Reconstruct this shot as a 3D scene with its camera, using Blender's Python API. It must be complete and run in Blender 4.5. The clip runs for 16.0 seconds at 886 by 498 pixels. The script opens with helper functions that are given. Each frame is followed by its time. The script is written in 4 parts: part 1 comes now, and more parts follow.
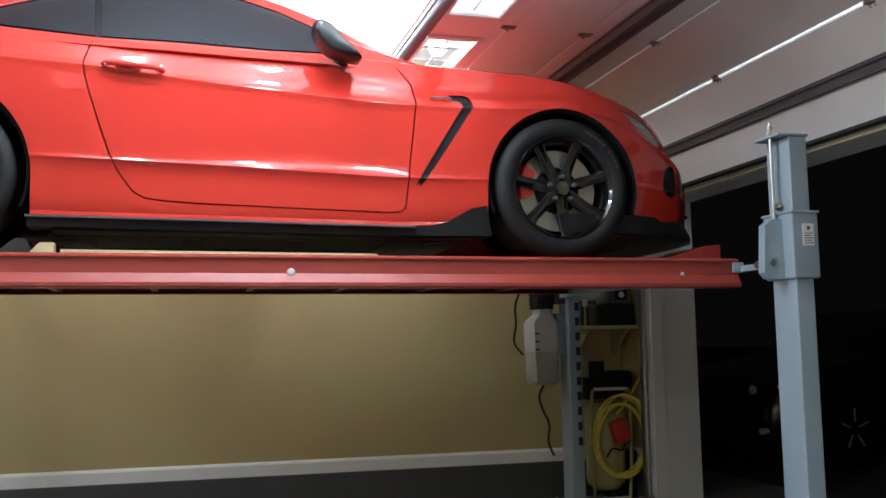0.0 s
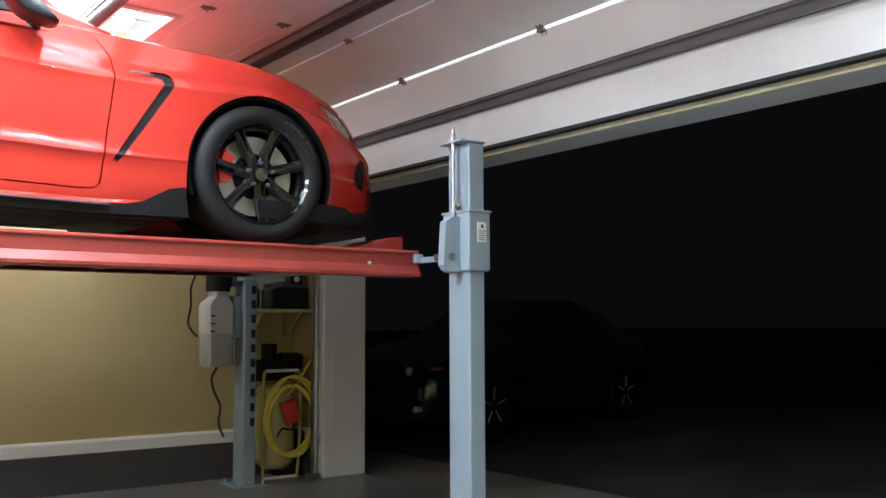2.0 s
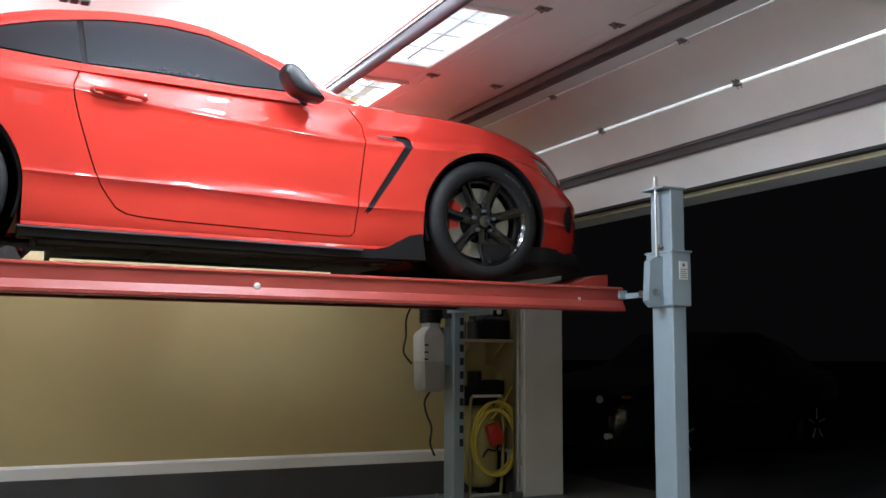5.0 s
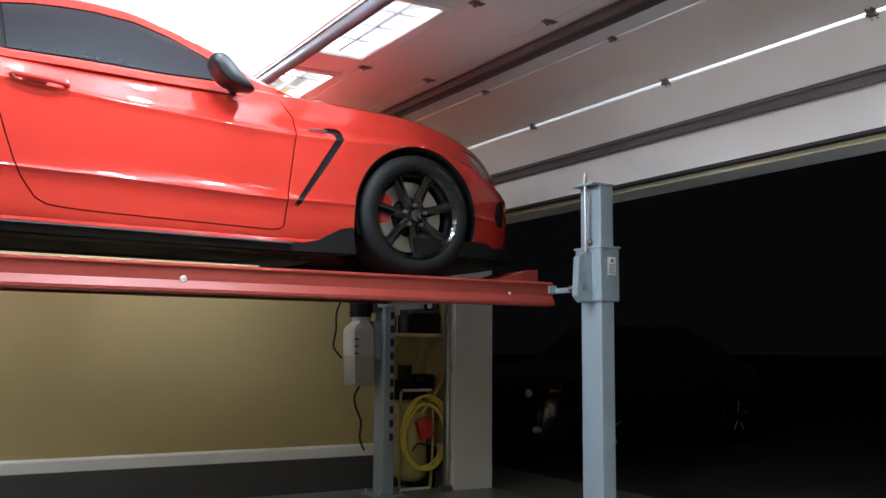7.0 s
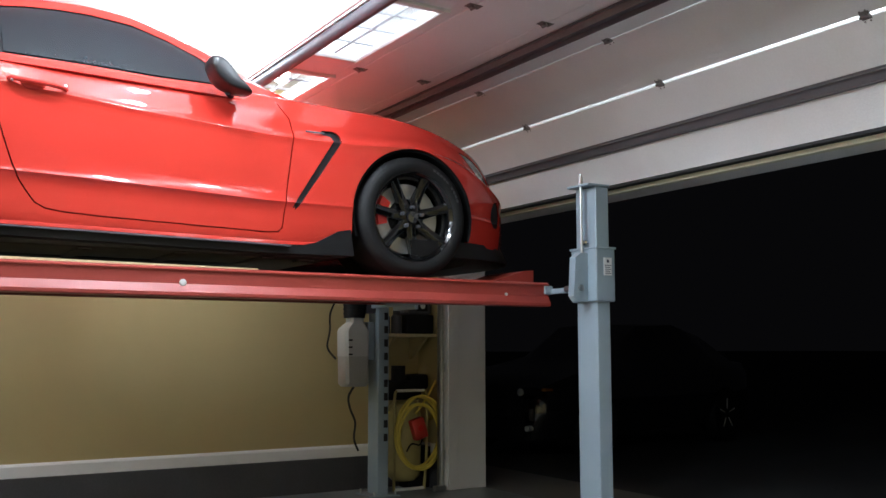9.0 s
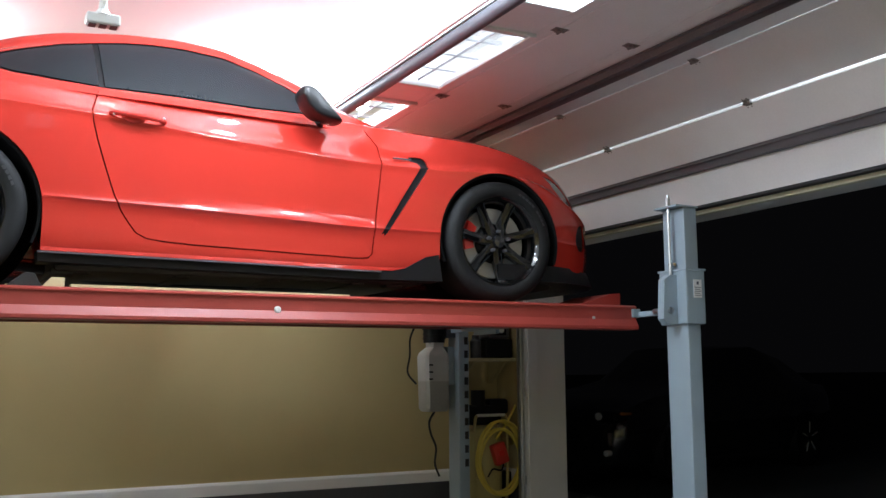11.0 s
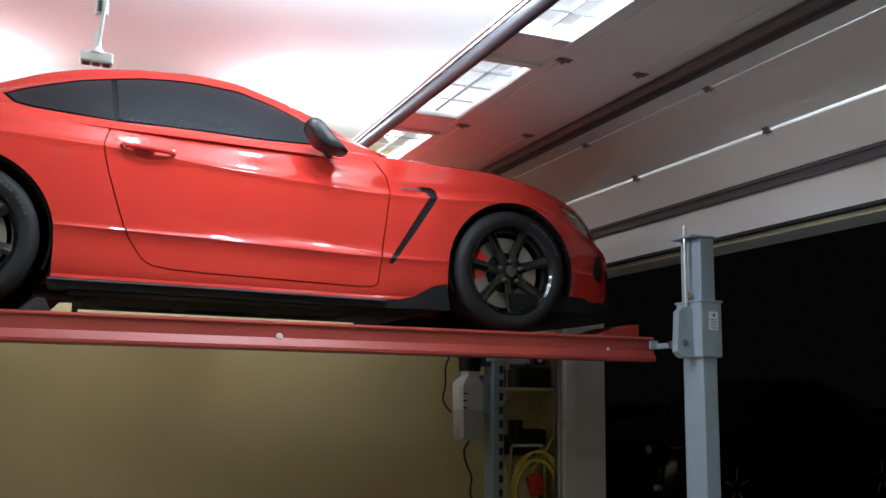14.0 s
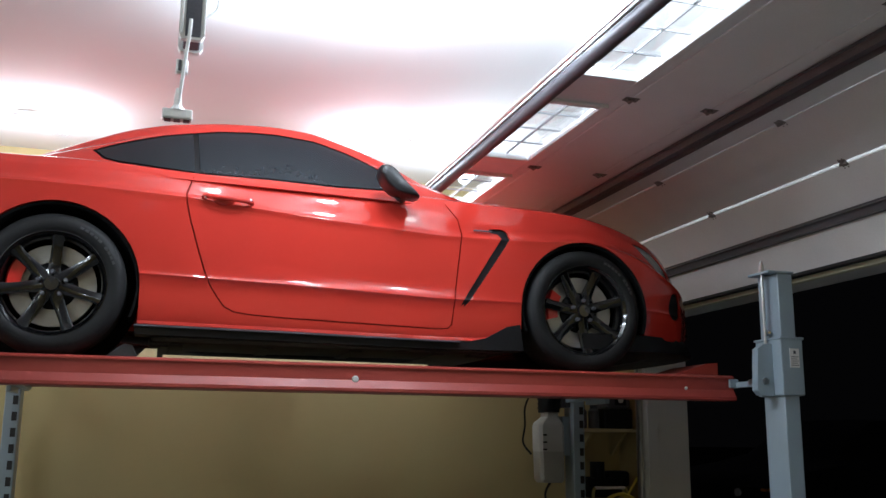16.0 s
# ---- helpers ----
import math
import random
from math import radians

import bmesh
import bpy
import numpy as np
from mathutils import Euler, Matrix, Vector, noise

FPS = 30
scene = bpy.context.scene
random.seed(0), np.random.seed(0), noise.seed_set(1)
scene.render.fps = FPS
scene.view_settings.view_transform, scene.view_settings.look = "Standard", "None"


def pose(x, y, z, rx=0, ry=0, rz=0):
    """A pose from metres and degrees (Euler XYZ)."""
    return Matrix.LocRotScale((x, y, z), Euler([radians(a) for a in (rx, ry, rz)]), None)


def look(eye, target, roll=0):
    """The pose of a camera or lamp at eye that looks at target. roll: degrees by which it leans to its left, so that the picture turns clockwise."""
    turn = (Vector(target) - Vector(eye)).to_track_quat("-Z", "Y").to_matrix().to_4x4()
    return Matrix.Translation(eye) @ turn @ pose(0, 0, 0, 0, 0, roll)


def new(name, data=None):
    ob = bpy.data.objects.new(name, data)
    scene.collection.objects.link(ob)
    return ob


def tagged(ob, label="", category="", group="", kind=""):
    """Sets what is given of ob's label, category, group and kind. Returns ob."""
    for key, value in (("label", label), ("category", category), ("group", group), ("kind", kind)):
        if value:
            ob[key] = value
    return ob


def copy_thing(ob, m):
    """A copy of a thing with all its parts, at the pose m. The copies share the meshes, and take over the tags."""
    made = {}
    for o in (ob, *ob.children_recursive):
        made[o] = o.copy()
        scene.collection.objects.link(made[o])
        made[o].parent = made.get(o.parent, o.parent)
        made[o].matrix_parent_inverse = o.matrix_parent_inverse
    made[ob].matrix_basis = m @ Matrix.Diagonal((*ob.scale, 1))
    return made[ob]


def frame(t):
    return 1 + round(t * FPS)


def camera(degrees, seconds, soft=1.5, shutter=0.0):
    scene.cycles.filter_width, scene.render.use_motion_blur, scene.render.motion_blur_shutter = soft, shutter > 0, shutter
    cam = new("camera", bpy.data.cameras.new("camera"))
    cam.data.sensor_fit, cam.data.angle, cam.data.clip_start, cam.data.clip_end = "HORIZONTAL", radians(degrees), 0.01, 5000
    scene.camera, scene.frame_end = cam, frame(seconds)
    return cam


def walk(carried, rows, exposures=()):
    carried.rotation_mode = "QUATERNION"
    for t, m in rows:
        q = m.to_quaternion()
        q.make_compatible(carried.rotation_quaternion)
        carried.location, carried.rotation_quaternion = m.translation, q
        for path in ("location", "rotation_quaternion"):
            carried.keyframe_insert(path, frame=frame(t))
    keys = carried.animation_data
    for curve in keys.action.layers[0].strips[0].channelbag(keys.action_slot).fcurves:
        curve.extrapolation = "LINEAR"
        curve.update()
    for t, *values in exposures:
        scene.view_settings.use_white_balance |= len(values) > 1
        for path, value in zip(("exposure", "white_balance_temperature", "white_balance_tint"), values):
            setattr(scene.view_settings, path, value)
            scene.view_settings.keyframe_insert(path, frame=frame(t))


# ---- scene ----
cam = camera(50.0, 16.0)

PATH = [
    (0, (0.992, -4.097, 1.115), (1.522, -2.18, 1.323), -1.0),
    (0.5, (0.898, -4.049, 1.12), (1.557, -2.173, 1.332), -1.6),
    (1, (0.843, -4.005, 1.133), (1.721, -2.217, 1.316), -1.2),
    (1.5, (0.785, -4.041, 1.117), (1.855, -2.36, 1.284), -0.2),
    (2, (0.731, -4.142, 1.124), (1.916, -2.539, 1.287), -0.2),
    (2.5, (0.629, -4.249, 1.127), (1.759, -2.608, 1.303), -0.2),
    (3, (0.554, -4.327, 1.133), (1.49, -2.569, 1.318), -0.3),
    (3.2, (0.509, -4.356, 1.132), (1.388, -2.57, 1.324), -0.2),
    (5.3, (0.216, -4.52, 1.121), (1.106, -2.743, 1.349), 0.6),
    (5.5, (0.229, -4.525, 1.125), (1.14, -2.759, 1.351), 0.7),
    (6, (0.225, -4.495, 1.118), (1.187, -2.756, 1.345), 0.6),
    (6.5, (0.231, -4.492, 1.125), (1.214, -2.765, 1.346), 0.5),
    (7, (0.235, -4.494, 1.125), (1.244, -2.78, 1.337), 0.4),
    (7.5, (0.237, -4.495, 1.122), (1.266, -2.793, 1.333), 0.2),
    (8, (0.242, -4.494, 1.131), (1.282, -2.798, 1.336), 0.0),
    (10.5, (0.019, -4.424, 1.144), (1.011, -2.704, 1.382), -0.1),
    (11, (0.033, -4.408, 1.146), (0.958, -2.654, 1.404), -0.4),
    (11.5, (0.05, -4.438, 1.129), (0.899, -2.649, 1.407), -0.2),
    (12, (0.053, -4.466, 1.13), (0.872, -2.666, 1.428), 0.3),
    (12.5, (0.088, -4.482, 1.143), (0.907, -2.682, 1.447), 0.7),
    (13, (0.233, -4.534, 1.157), (1.034, -2.726, 1.46), 0.6),
    (13.5, (0.368, -4.6, 1.152), (1.163, -2.791, 1.458), 0.6),
    (14, (0.431, -4.622, 1.16), (1.175, -2.792, 1.472), 0.8),
    (14.5, (0.467, -4.655, 1.14), (1.139, -2.799, 1.463), 0.4),
    (15, (0.473, -4.666, 1.139), (1.093, -2.795, 1.481), 0.1),
    (15.5, (0.48, -4.684, 1.143), (1.069, -2.806, 1.501), 0.3),
    (16, (0.47, -4.696, 1.15), (1.042, -2.821, 1.547), 0.5),
]
EXPOSURES = [(0.0, 0.2), (0.5, 0.25), (1.5, 0.65), (2.0, 0.9), (3.2, 0.7), (5.5, 0.35), (8.2, 0.35), (10.5, 0.25), (11.5, 0.12), (13.5, -0.15), (15.0, -0.4), (16.0, -0.5)]
walk(cam, [(t, look(e, g, r)) for t, e, g, r in PATH], EXPOSURES)

# ---- world and light ----
world = bpy.data.worlds.new("night")
scene.world = world
world.use_nodes = True
world.node_tree.nodes["Background"].inputs[0].default_value = (0.30, 0.30, 0.36, 1)
world.node_tree.nodes["Background"].inputs[1].default_value = 0.0055
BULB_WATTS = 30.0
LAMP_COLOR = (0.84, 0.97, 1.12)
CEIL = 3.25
# First three match visible ceiling glow; the rest are unseen lamps added as fill.
FIXTURES_AND_FILLS = [(1.12, -0.50), (2.2, 1.55), (-0.55, 1.75), (1.75, -0.98), (-1.7, -1.3), (3.05, -1.9), (3.45, -3.02), (-3.1, -3.3), (-2.9, -5.6), (-3.4, 0.6)]


# ---- materials ----
def material(name, color, rough=0.5, metal=0.0, coat=0.0, vary=0.15, scale=6.0, grain=60.0, bump=0.05, emit=0.0, emit_color=None, spec=0.5, bump_scale=None):
    m = bpy.data.materials.new(name)
    m.use_nodes = True
    nt = m.node_tree
    b = nt.nodes["Principled BSDF"]
    b.inputs["Roughness"].default_value = rough
    b.inputs["Metallic"].default_value = metal
    b.inputs["Coat Weight"].default_value = coat
    b.inputs["Coat Roughness"].default_value = 0.03
    b.inputs["Specular IOR Level"].default_value = spec
    co = nt.nodes.new("ShaderNodeTexCoord")
    big = nt.nodes.new("ShaderNodeTexNoise")
    big.inputs["Scale"].default_value = scale
    big.inputs["Detail"].default_value = 5
    small = nt.nodes.new("ShaderNodeTexNoise")
    small.inputs["Scale"].default_value = grain
    small.inputs["Detail"].default_value = 3
    nt.links.new(co.outputs["Object"], big.inputs["Vector"])
    nt.links.new(co.outputs["Object"], small.inputs["Vector"])
    mix = nt.nodes.new("ShaderNodeMath")
    mix.operation = "MULTIPLY_ADD"
    mix.inputs[1].default_value = 0.45
    nt.links.new(small.outputs["Fac"], mix.inputs[0])
    half = nt.nodes.new("ShaderNodeMath")
    half.operation = "MULTIPLY"
    half.inputs[1].default_value = 0.55
    nt.links.new(big.outputs["Fac"], half.inputs[0])
    nt.links.new(half.outputs[0], mix.inputs[2])
    ramp = nt.nodes.new("ShaderNodeValToRGB")
    ramp.color_ramp.elements[0].position, ramp.color_ramp.elements[1].position = 0.3, 0.7
    ramp.color_ramp.elements[0].color = (*[c * (1 - vary) for c in color], 1)
    ramp.color_ramp.elements[1].color = (*[min(1, c * (1 + vary)) for c in color], 1)
    nt.links.new(mix.outputs[0], ramp.inputs[0])
    nt.links.new(ramp.outputs[0], b.inputs["Base Color"])
    if rough > 0.15:
        rr = nt.nodes.new("ShaderNodeMapRange")
        rr.inputs["To Min"].default_value, rr.inputs["To Max"].default_value = rough * 0.8, min(1, rough * 1.2)
        nt.links.new(big.outputs["Fac"], rr.inputs["Value"])
        nt.links.new(rr.outputs["Result"], b.inputs["Roughness"])
    if bump:
        bp = nt.nodes.new("ShaderNodeBump")
        bp.inputs["Strength"].default_value = bump
        bp.inputs["Distance"].default_value = 0.004
        nt.links.new(small.outputs["Fac"], bp.inputs["Height"])
        nt.links.new(bp.outputs[0], b.inputs["Normal"])
    if emit:
        b.inputs["Emission Color"].default_value = (*(emit_color or color), 1)
        b.inputs["Emission Strength"].default_value = emit
    return m


def glass(name, color, rough=0.02, trans=1.0):
    m = bpy.data.materials.new(name)
    m.use_nodes = True
    b = m.node_tree.nodes["Principled BSDF"]
    b.inputs["Base Color"].default_value = (*color, 1)
    b.inputs["Roughness"].default_value = rough
    b.inputs["Transmission Weight"].default_value = trans
    b.inputs["IOR"].default_value = 1.45
    return m


M_PAINT = material("red_paint", (0.45, 0.030, 0.021), 0.55, 0.0, 1.0, 0.03, 2.0, 400, 0.0, spec=0.0)
M_TINT = material("tinted_glass", (0.010, 0.013, 0.016), 0.08, 0, 0.0, 0.1, 2, 50, 0.0, spec=0.35)
M_BLACK = material("black_plastic", (0.006, 0.006, 0.007), 0.55, 0, 0, 0.2, 8, 150, 0.1, spec=0.25)
M_GLOSSBLACK = material("gloss_black", (0.012, 0.012, 0.014), 0.12, 0, 0.6, 0.15, 5, 80, 0.0)
M_UNDER = material("underbody", (0.02, 0.018, 0.017), 0.7, 0, 0, 0.5, 9, 60, 0.4)
M_LINER = material("arch_liner", (0.005, 0.005, 0.005), 0.9, 0, 0, 0.2, 9, 120, 0.2, spec=0.1)
M_TYRE = material("tyre_rubber", (0.009, 0.009, 0.0095), 0.65, 0, 0, 0.2, 10, 160, 0.2, spec=0.25)
M_RIM = material("carbon_rim", (0.004, 0.004, 0.0045), 0.10, 0.0, 0.35, 0.2, 6, 120, 0.0, spec=0.45)
M_DISC = material("brake_disc", (0.45, 0.45, 0.45), 0.38, 0.55, 0, 0.12, 12, 200, 0.1)
M_CALIPER = material("red_caliper", (0.6, 0.02, 0.015), 0.3, 0, 0.5, 0.06, 8, 80, 0)
M_CHROME = material("chrome", (0.75, 0.75, 0.76), 0.12, 1.0, 0, 0.05, 8, 80, 0)
M_LAMP = material("headlamp_lens", (0.26, 0.25, 0.23), 0.10, 0.3, 0.8, 0.2, 20, 60, 0)
M_LIFTRED = material("red_powder_coat", (0.29, 0.036, 0.026), 0.45, 0, 0.1, 0.14, 3, 220, 0.12)
M_LIFTBLUE = material("grey_blue_powder_coat", (0.30, 0.375, 0.43), 0.36, 0.0, 0.15, 0.07, 4, 260, 0.12)
M_STEEL = material("zinc_steel", (0.55, 0.56, 0.57), 0.35, 1.0, 0, 0.15, 14, 120, 0.15)
M_DARKSTEEL = material("dark_steel", (0.10, 0.10, 0.115), 0.5, 0.4, 0, 0.2, 9, 120, 0.1)
M_WALL = material("ochre_wall_paint", (0.45, 0.355, 0.165), 0.42, 0, 0, 0.05, 1.2, 180, 0.22)
M_WHITE = material("white_paint", (0.78, 0.77, 0.76), 0.5, 0, 0, 0.04, 2.0, 150, 0.15)
M_CEIL = material("white_ceiling", (0.80, 0.80, 0.79), 0.85, 0, 0, 0.03, 1.5, 120, 0.25)
# Dark grey carries the shade on the door struts.
M_STRUT = material("shade_grey_strut_steel", (0.15, 0.14, 0.15), 0.5, 0.2, 0, 0.12, 6, 120, 0.1)
M_MUNTIN = material("grey_muntin", (0.30, 0.30, 0.31), 0.5, 0, 0, 0.1, 10, 90, 0.05)
M_HINGE = material("dull_hinge_steel", (0.22, 0.20, 0.19), 0.5, 0.5, 0, 0.2, 12, 120, 0.1)
M_DOOR = material("white_door_steel", (0.80, 0.79, 0.785), 0.45, 0, 0, 0.05, 3.0, 90, 0.25)
M_TRIM = material("cream_wood_trim", (0.74, 0.71, 0.54), 0.55, 0, 0, 0.12, 7, 90, 0.2)
M_RUBBER = material("black_rubber", (0.02, 0.02, 0.02), 0.7, 0, 0, 0.2, 8, 100, 0.2)
M_FLOOR = material("dark_epoxy_floor", (0.20, 0.205, 0.215), 0.4, 0, 0.1, 0.22, 2.2, 120, 0.2)
M_CURB = material("dark_painted_curb", (0.06, 0.06, 0.065), 0.6, 0, 0, 0.25, 3, 90, 0.3)
M_CONC = material("driveway_concrete", (0.20, 0.19, 0.175), 0.85, 0, 0, 0.2, 2, 80, 0.4)
M_ASPHALT = material("asphalt", (0.045, 0.045, 0.048), 0.85, 0, 0, 0.3, 2, 150, 0.6)
M_PLASTIC = material("white_plastic", (0.74, 0.74, 0.72), 0.4, 0, 0, 0.06, 6, 120, 0.05)
# Tank and cover whites are lowered to the tone of the power unit's shade.
M_TANK = material("translucent_tank", (0.40, 0.39, 0.36), 0.4, 0, 0, 0.1, 5, 80, 0.05)
M_COVER = material("shade_toned_white", (0.52, 0.52, 0.50), 0.45, 0, 0, 0.08, 6, 120, 0.05)
M_PRINT = material("tyre_print", (0.035, 0.035, 0.037), 0.5, 0, 0, 0.1, 10, 90, 0)
M_HOSE = material("yellow_hose", (0.70, 0.56, 0.09), 0.45, 0, 0, 0.1, 9, 150, 0.1)
M_OIL = material("olive_yellow_tank_paint", (0.42, 0.36, 0.14), 0.4, 0, 0.2, 0.1, 5, 90, 0.1)
M_REDBOX = material("red_plastic", (0.5, 0.035, 0.02), 0.4, 0, 0, 0.1, 8, 90, 0.05)
M_MIRROR = material("satin_black_shell", (0.008, 0.008, 0.009), 0.38, 0, 0.0, 0.15, 6, 120, 0.02, spec=0.4)
M_AMBER = material("amber_lens", (0.6, 0.22, 0.03), 0.15, 0, 0.6, 0.1, 10, 60, 0)
M_WOOD = material("pale_shelf_board", (0.50, 0.42, 0.24), 0.6, 0, 0, 0.15, 8, 110, 0.2)
M_BULB = material("lit_bulb", (1, 0.97, 0.92), 0.4, 0, 0, 0.0, 3, 30, 0, 9.0, (1, 0.96, 0.9))
M_LABEL = material("paper_label", (0.8, 0.8, 0.8), 0.5, 0, 0, 0.03, 10, 90, 0)
M_INK = material("label_ink", (0.05, 0.06, 0.09), 0.6, 0, 0, 0.1, 10, 90, 0)
M_CARDARK = material("dark_car_paint", (0.010, 0.011, 0.013), 0.2, 0, 0.8, 0.1, 3, 100, 0)
M_FARLAMP = material("far_headlamp", (0.85, 0.85, 0.86), 0.35, 0.0, 0.8, 0.1, 12, 60, 0)
M_PANE = glass("window_glass", (0.97, 0.98, 0.98))


# ---- mesh helpers ----
def mesh_ob(name, bm, mat, smooth=False, angle=35):
    bmesh.ops.recalc_face_normals(bm, faces=bm.faces)
    me = bpy.data.meshes.new(name)
    bm.to_mesh(me)
    bm.free()
    me.materials.append(mat)
    if smooth:
        me.polygons.foreach_set("use_smooth", [True] * len(me.polygons))
        me.set_sharp_from_angle(angle=radians(angle))
    return new(name, me)


def part(name, bm, mat, parent, label="", smooth=False, angle=35):
    ob = mesh_ob(name, bm, mat, smooth, angle)
    ob.parent = parent
    if label:
        tagged(ob, label)
    return ob


def thing(name, at, label, category, group="", kind=""):
    e = new(name)
    e.location = at
    e.empty_display_size = 0.1
    return tagged(e, label, category, group, kind)


def box(bm, x0, x1, y0, y1, z0, z1, bevel=0.0):
    r = bmesh.ops.create_cube(bm, size=1, matrix=Matrix.Translation(((x0 + x1) / 2, (y0 + y1) / 2, (z0 + z1) / 2)) @ Matrix.Diagonal((x1 - x0, y1 - y0, z1 - z0, 1)))
    if bevel:
        es = list({e for v in r["verts"] for e in v.link_edges})
        bmesh.ops.bevel(bm, geom=es, offset=bevel, segments=2, affect="EDGES", profile=0.5)
    return bm


def boxm(x0, x1, y0, y1, z0, z1, bevel=0.0):
    return box(bmesh.new(), x0, x1, y0, y1, z0, z1, bevel)


def tube(bm, pts, r, seg=10, caps=True):
    """A tube along points."""
    pts = [Vector(p) for p in pts]
    rings = []
    up = None
    for i, p in enumerate(pts):
        d = (pts[min(i + 1, len(pts) - 1)] - pts[max(i - 1, 0)]).normalized()
        if up is None:
            up = d.orthogonal().normalized()
        up = (up - d * up.dot(d)).normalized()
        side = d.cross(up)
        rad = r[i] if isinstance(r, (list, tuple)) else r
        rings.append([bm.verts.new(p + (up * math.cos(a) + side * math.sin(a)) * rad) for a in [2 * math.pi * k / seg for k in range(seg)]])
    for a, b in zip(rings, rings[1:]):
        for k in range(seg):
            bm.faces.new((a[k], a[(k + 1) % seg], b[(k + 1) % seg], b[k]))
    if caps:
        bm.faces.new(rings[0][::-1])
        bm.faces.new(rings[-1])
    return bm


def smooth_path(pts, n=6):
    """Catmull-Rom through points."""
    pts = [Vector(p) for p in pts]
    out = []
    for i in range(len(pts) - 1):
        p0, p1, p2, p3 = pts[max(i - 1, 0)], pts[i], pts[i + 1], pts[min(i + 2, len(pts) - 1)]
        for k in range(n):
            t = k / n
            out.append(0.5 * ((2 * p1) + (p2 - p0) * t + (2 * p0 - 5 * p1 + 4 * p2 - p3) * t * t + (3 * p1 - p0 - 3 * p2 + p3) * t ** 3))
    return out + [pts[-1]]


def lathe(bm, profile, axis_at, seg=48, close=True):
    """Turns (radius, y) round an axis along y through axis_at."""
    ax = Vector(axis_at)
    rings = []
    for r, y in profile:
        rings.append([bm.verts.new(ax + Vector((r * math.cos(a), y, r * math.sin(a)))) for a in [2 * math.pi * k / seg for k in range(seg)]])
    n = len(rings)
    for i in range(n if close else n - 1):
        a, b = rings[i], rings[(i + 1) % n]
        for k in range(seg):
            bm.faces.new((a[k], a[(k + 1) % seg], b[(k + 1) % seg], b[k]))
    return bm


def prism_y(bm, outline, y0, y1):
    """A prism over an outline of (x, z), from y0 to y1."""
    a = [bm.verts.new((x, y0, z)) for x, z in outline]
    b = [bm.verts.new((x, y1, z)) for x, z in outline]
    n = len(a)
    bm.faces.new(a[::-1])
    bm.faces.new(b)
    for i in range(n):
        bm.faces.new((a[i], a[(i + 1) % n], b[(i + 1) % n], b[i]))
    bmesh.ops.recalc_face_normals(bm, faces=bm.faces)
    return bm


def boolean(ob, bm, op):
    """Cuts ob with bm and returns the new mesh data."""
    bmesh.ops.recalc_face_normals(bm, faces=bm.faces)
    me = bpy.data.meshes.new("cutter")
    bm.to_mesh(me)
    bm.free()
    cutter = new("cutter", me)
    mod = ob.modifiers.new("cut", "BOOLEAN")
    mod.operation, mod.object, mod.solver = op, cutter, "EXACT"
    dg = bpy.context.evaluated_depsgraph_get()
    made = bpy.data.meshes.new_from_object(ob.evaluated_get(dg))
    ob.modifiers.remove(mod)
    bpy.data.objects.remove(cutter)
    bpy.data.meshes.remove(me)
    return made


def finish(me, mat, angle=30):
    me.materials.clear()
    me.materials.append(mat)
    me.polygons.foreach_set("material_index", [0] * len(me.polygons))
    me.polygons.foreach_set("use_smooth", [True] * len(me.polygons))
    me.set_sharp_from_angle(angle=radians(angle))
    return me


# ---- the setting ----
X0, X1 = -4.5, 4.27      # rear wall and inner face of the door wall
Y0, Y1 = -6.5, 2.65      # near wall and far wall
XO = 4.65                # outer face of the door wall
OPEN0, OPEN1, OPENZ = -2.75, 2.22, 2.168


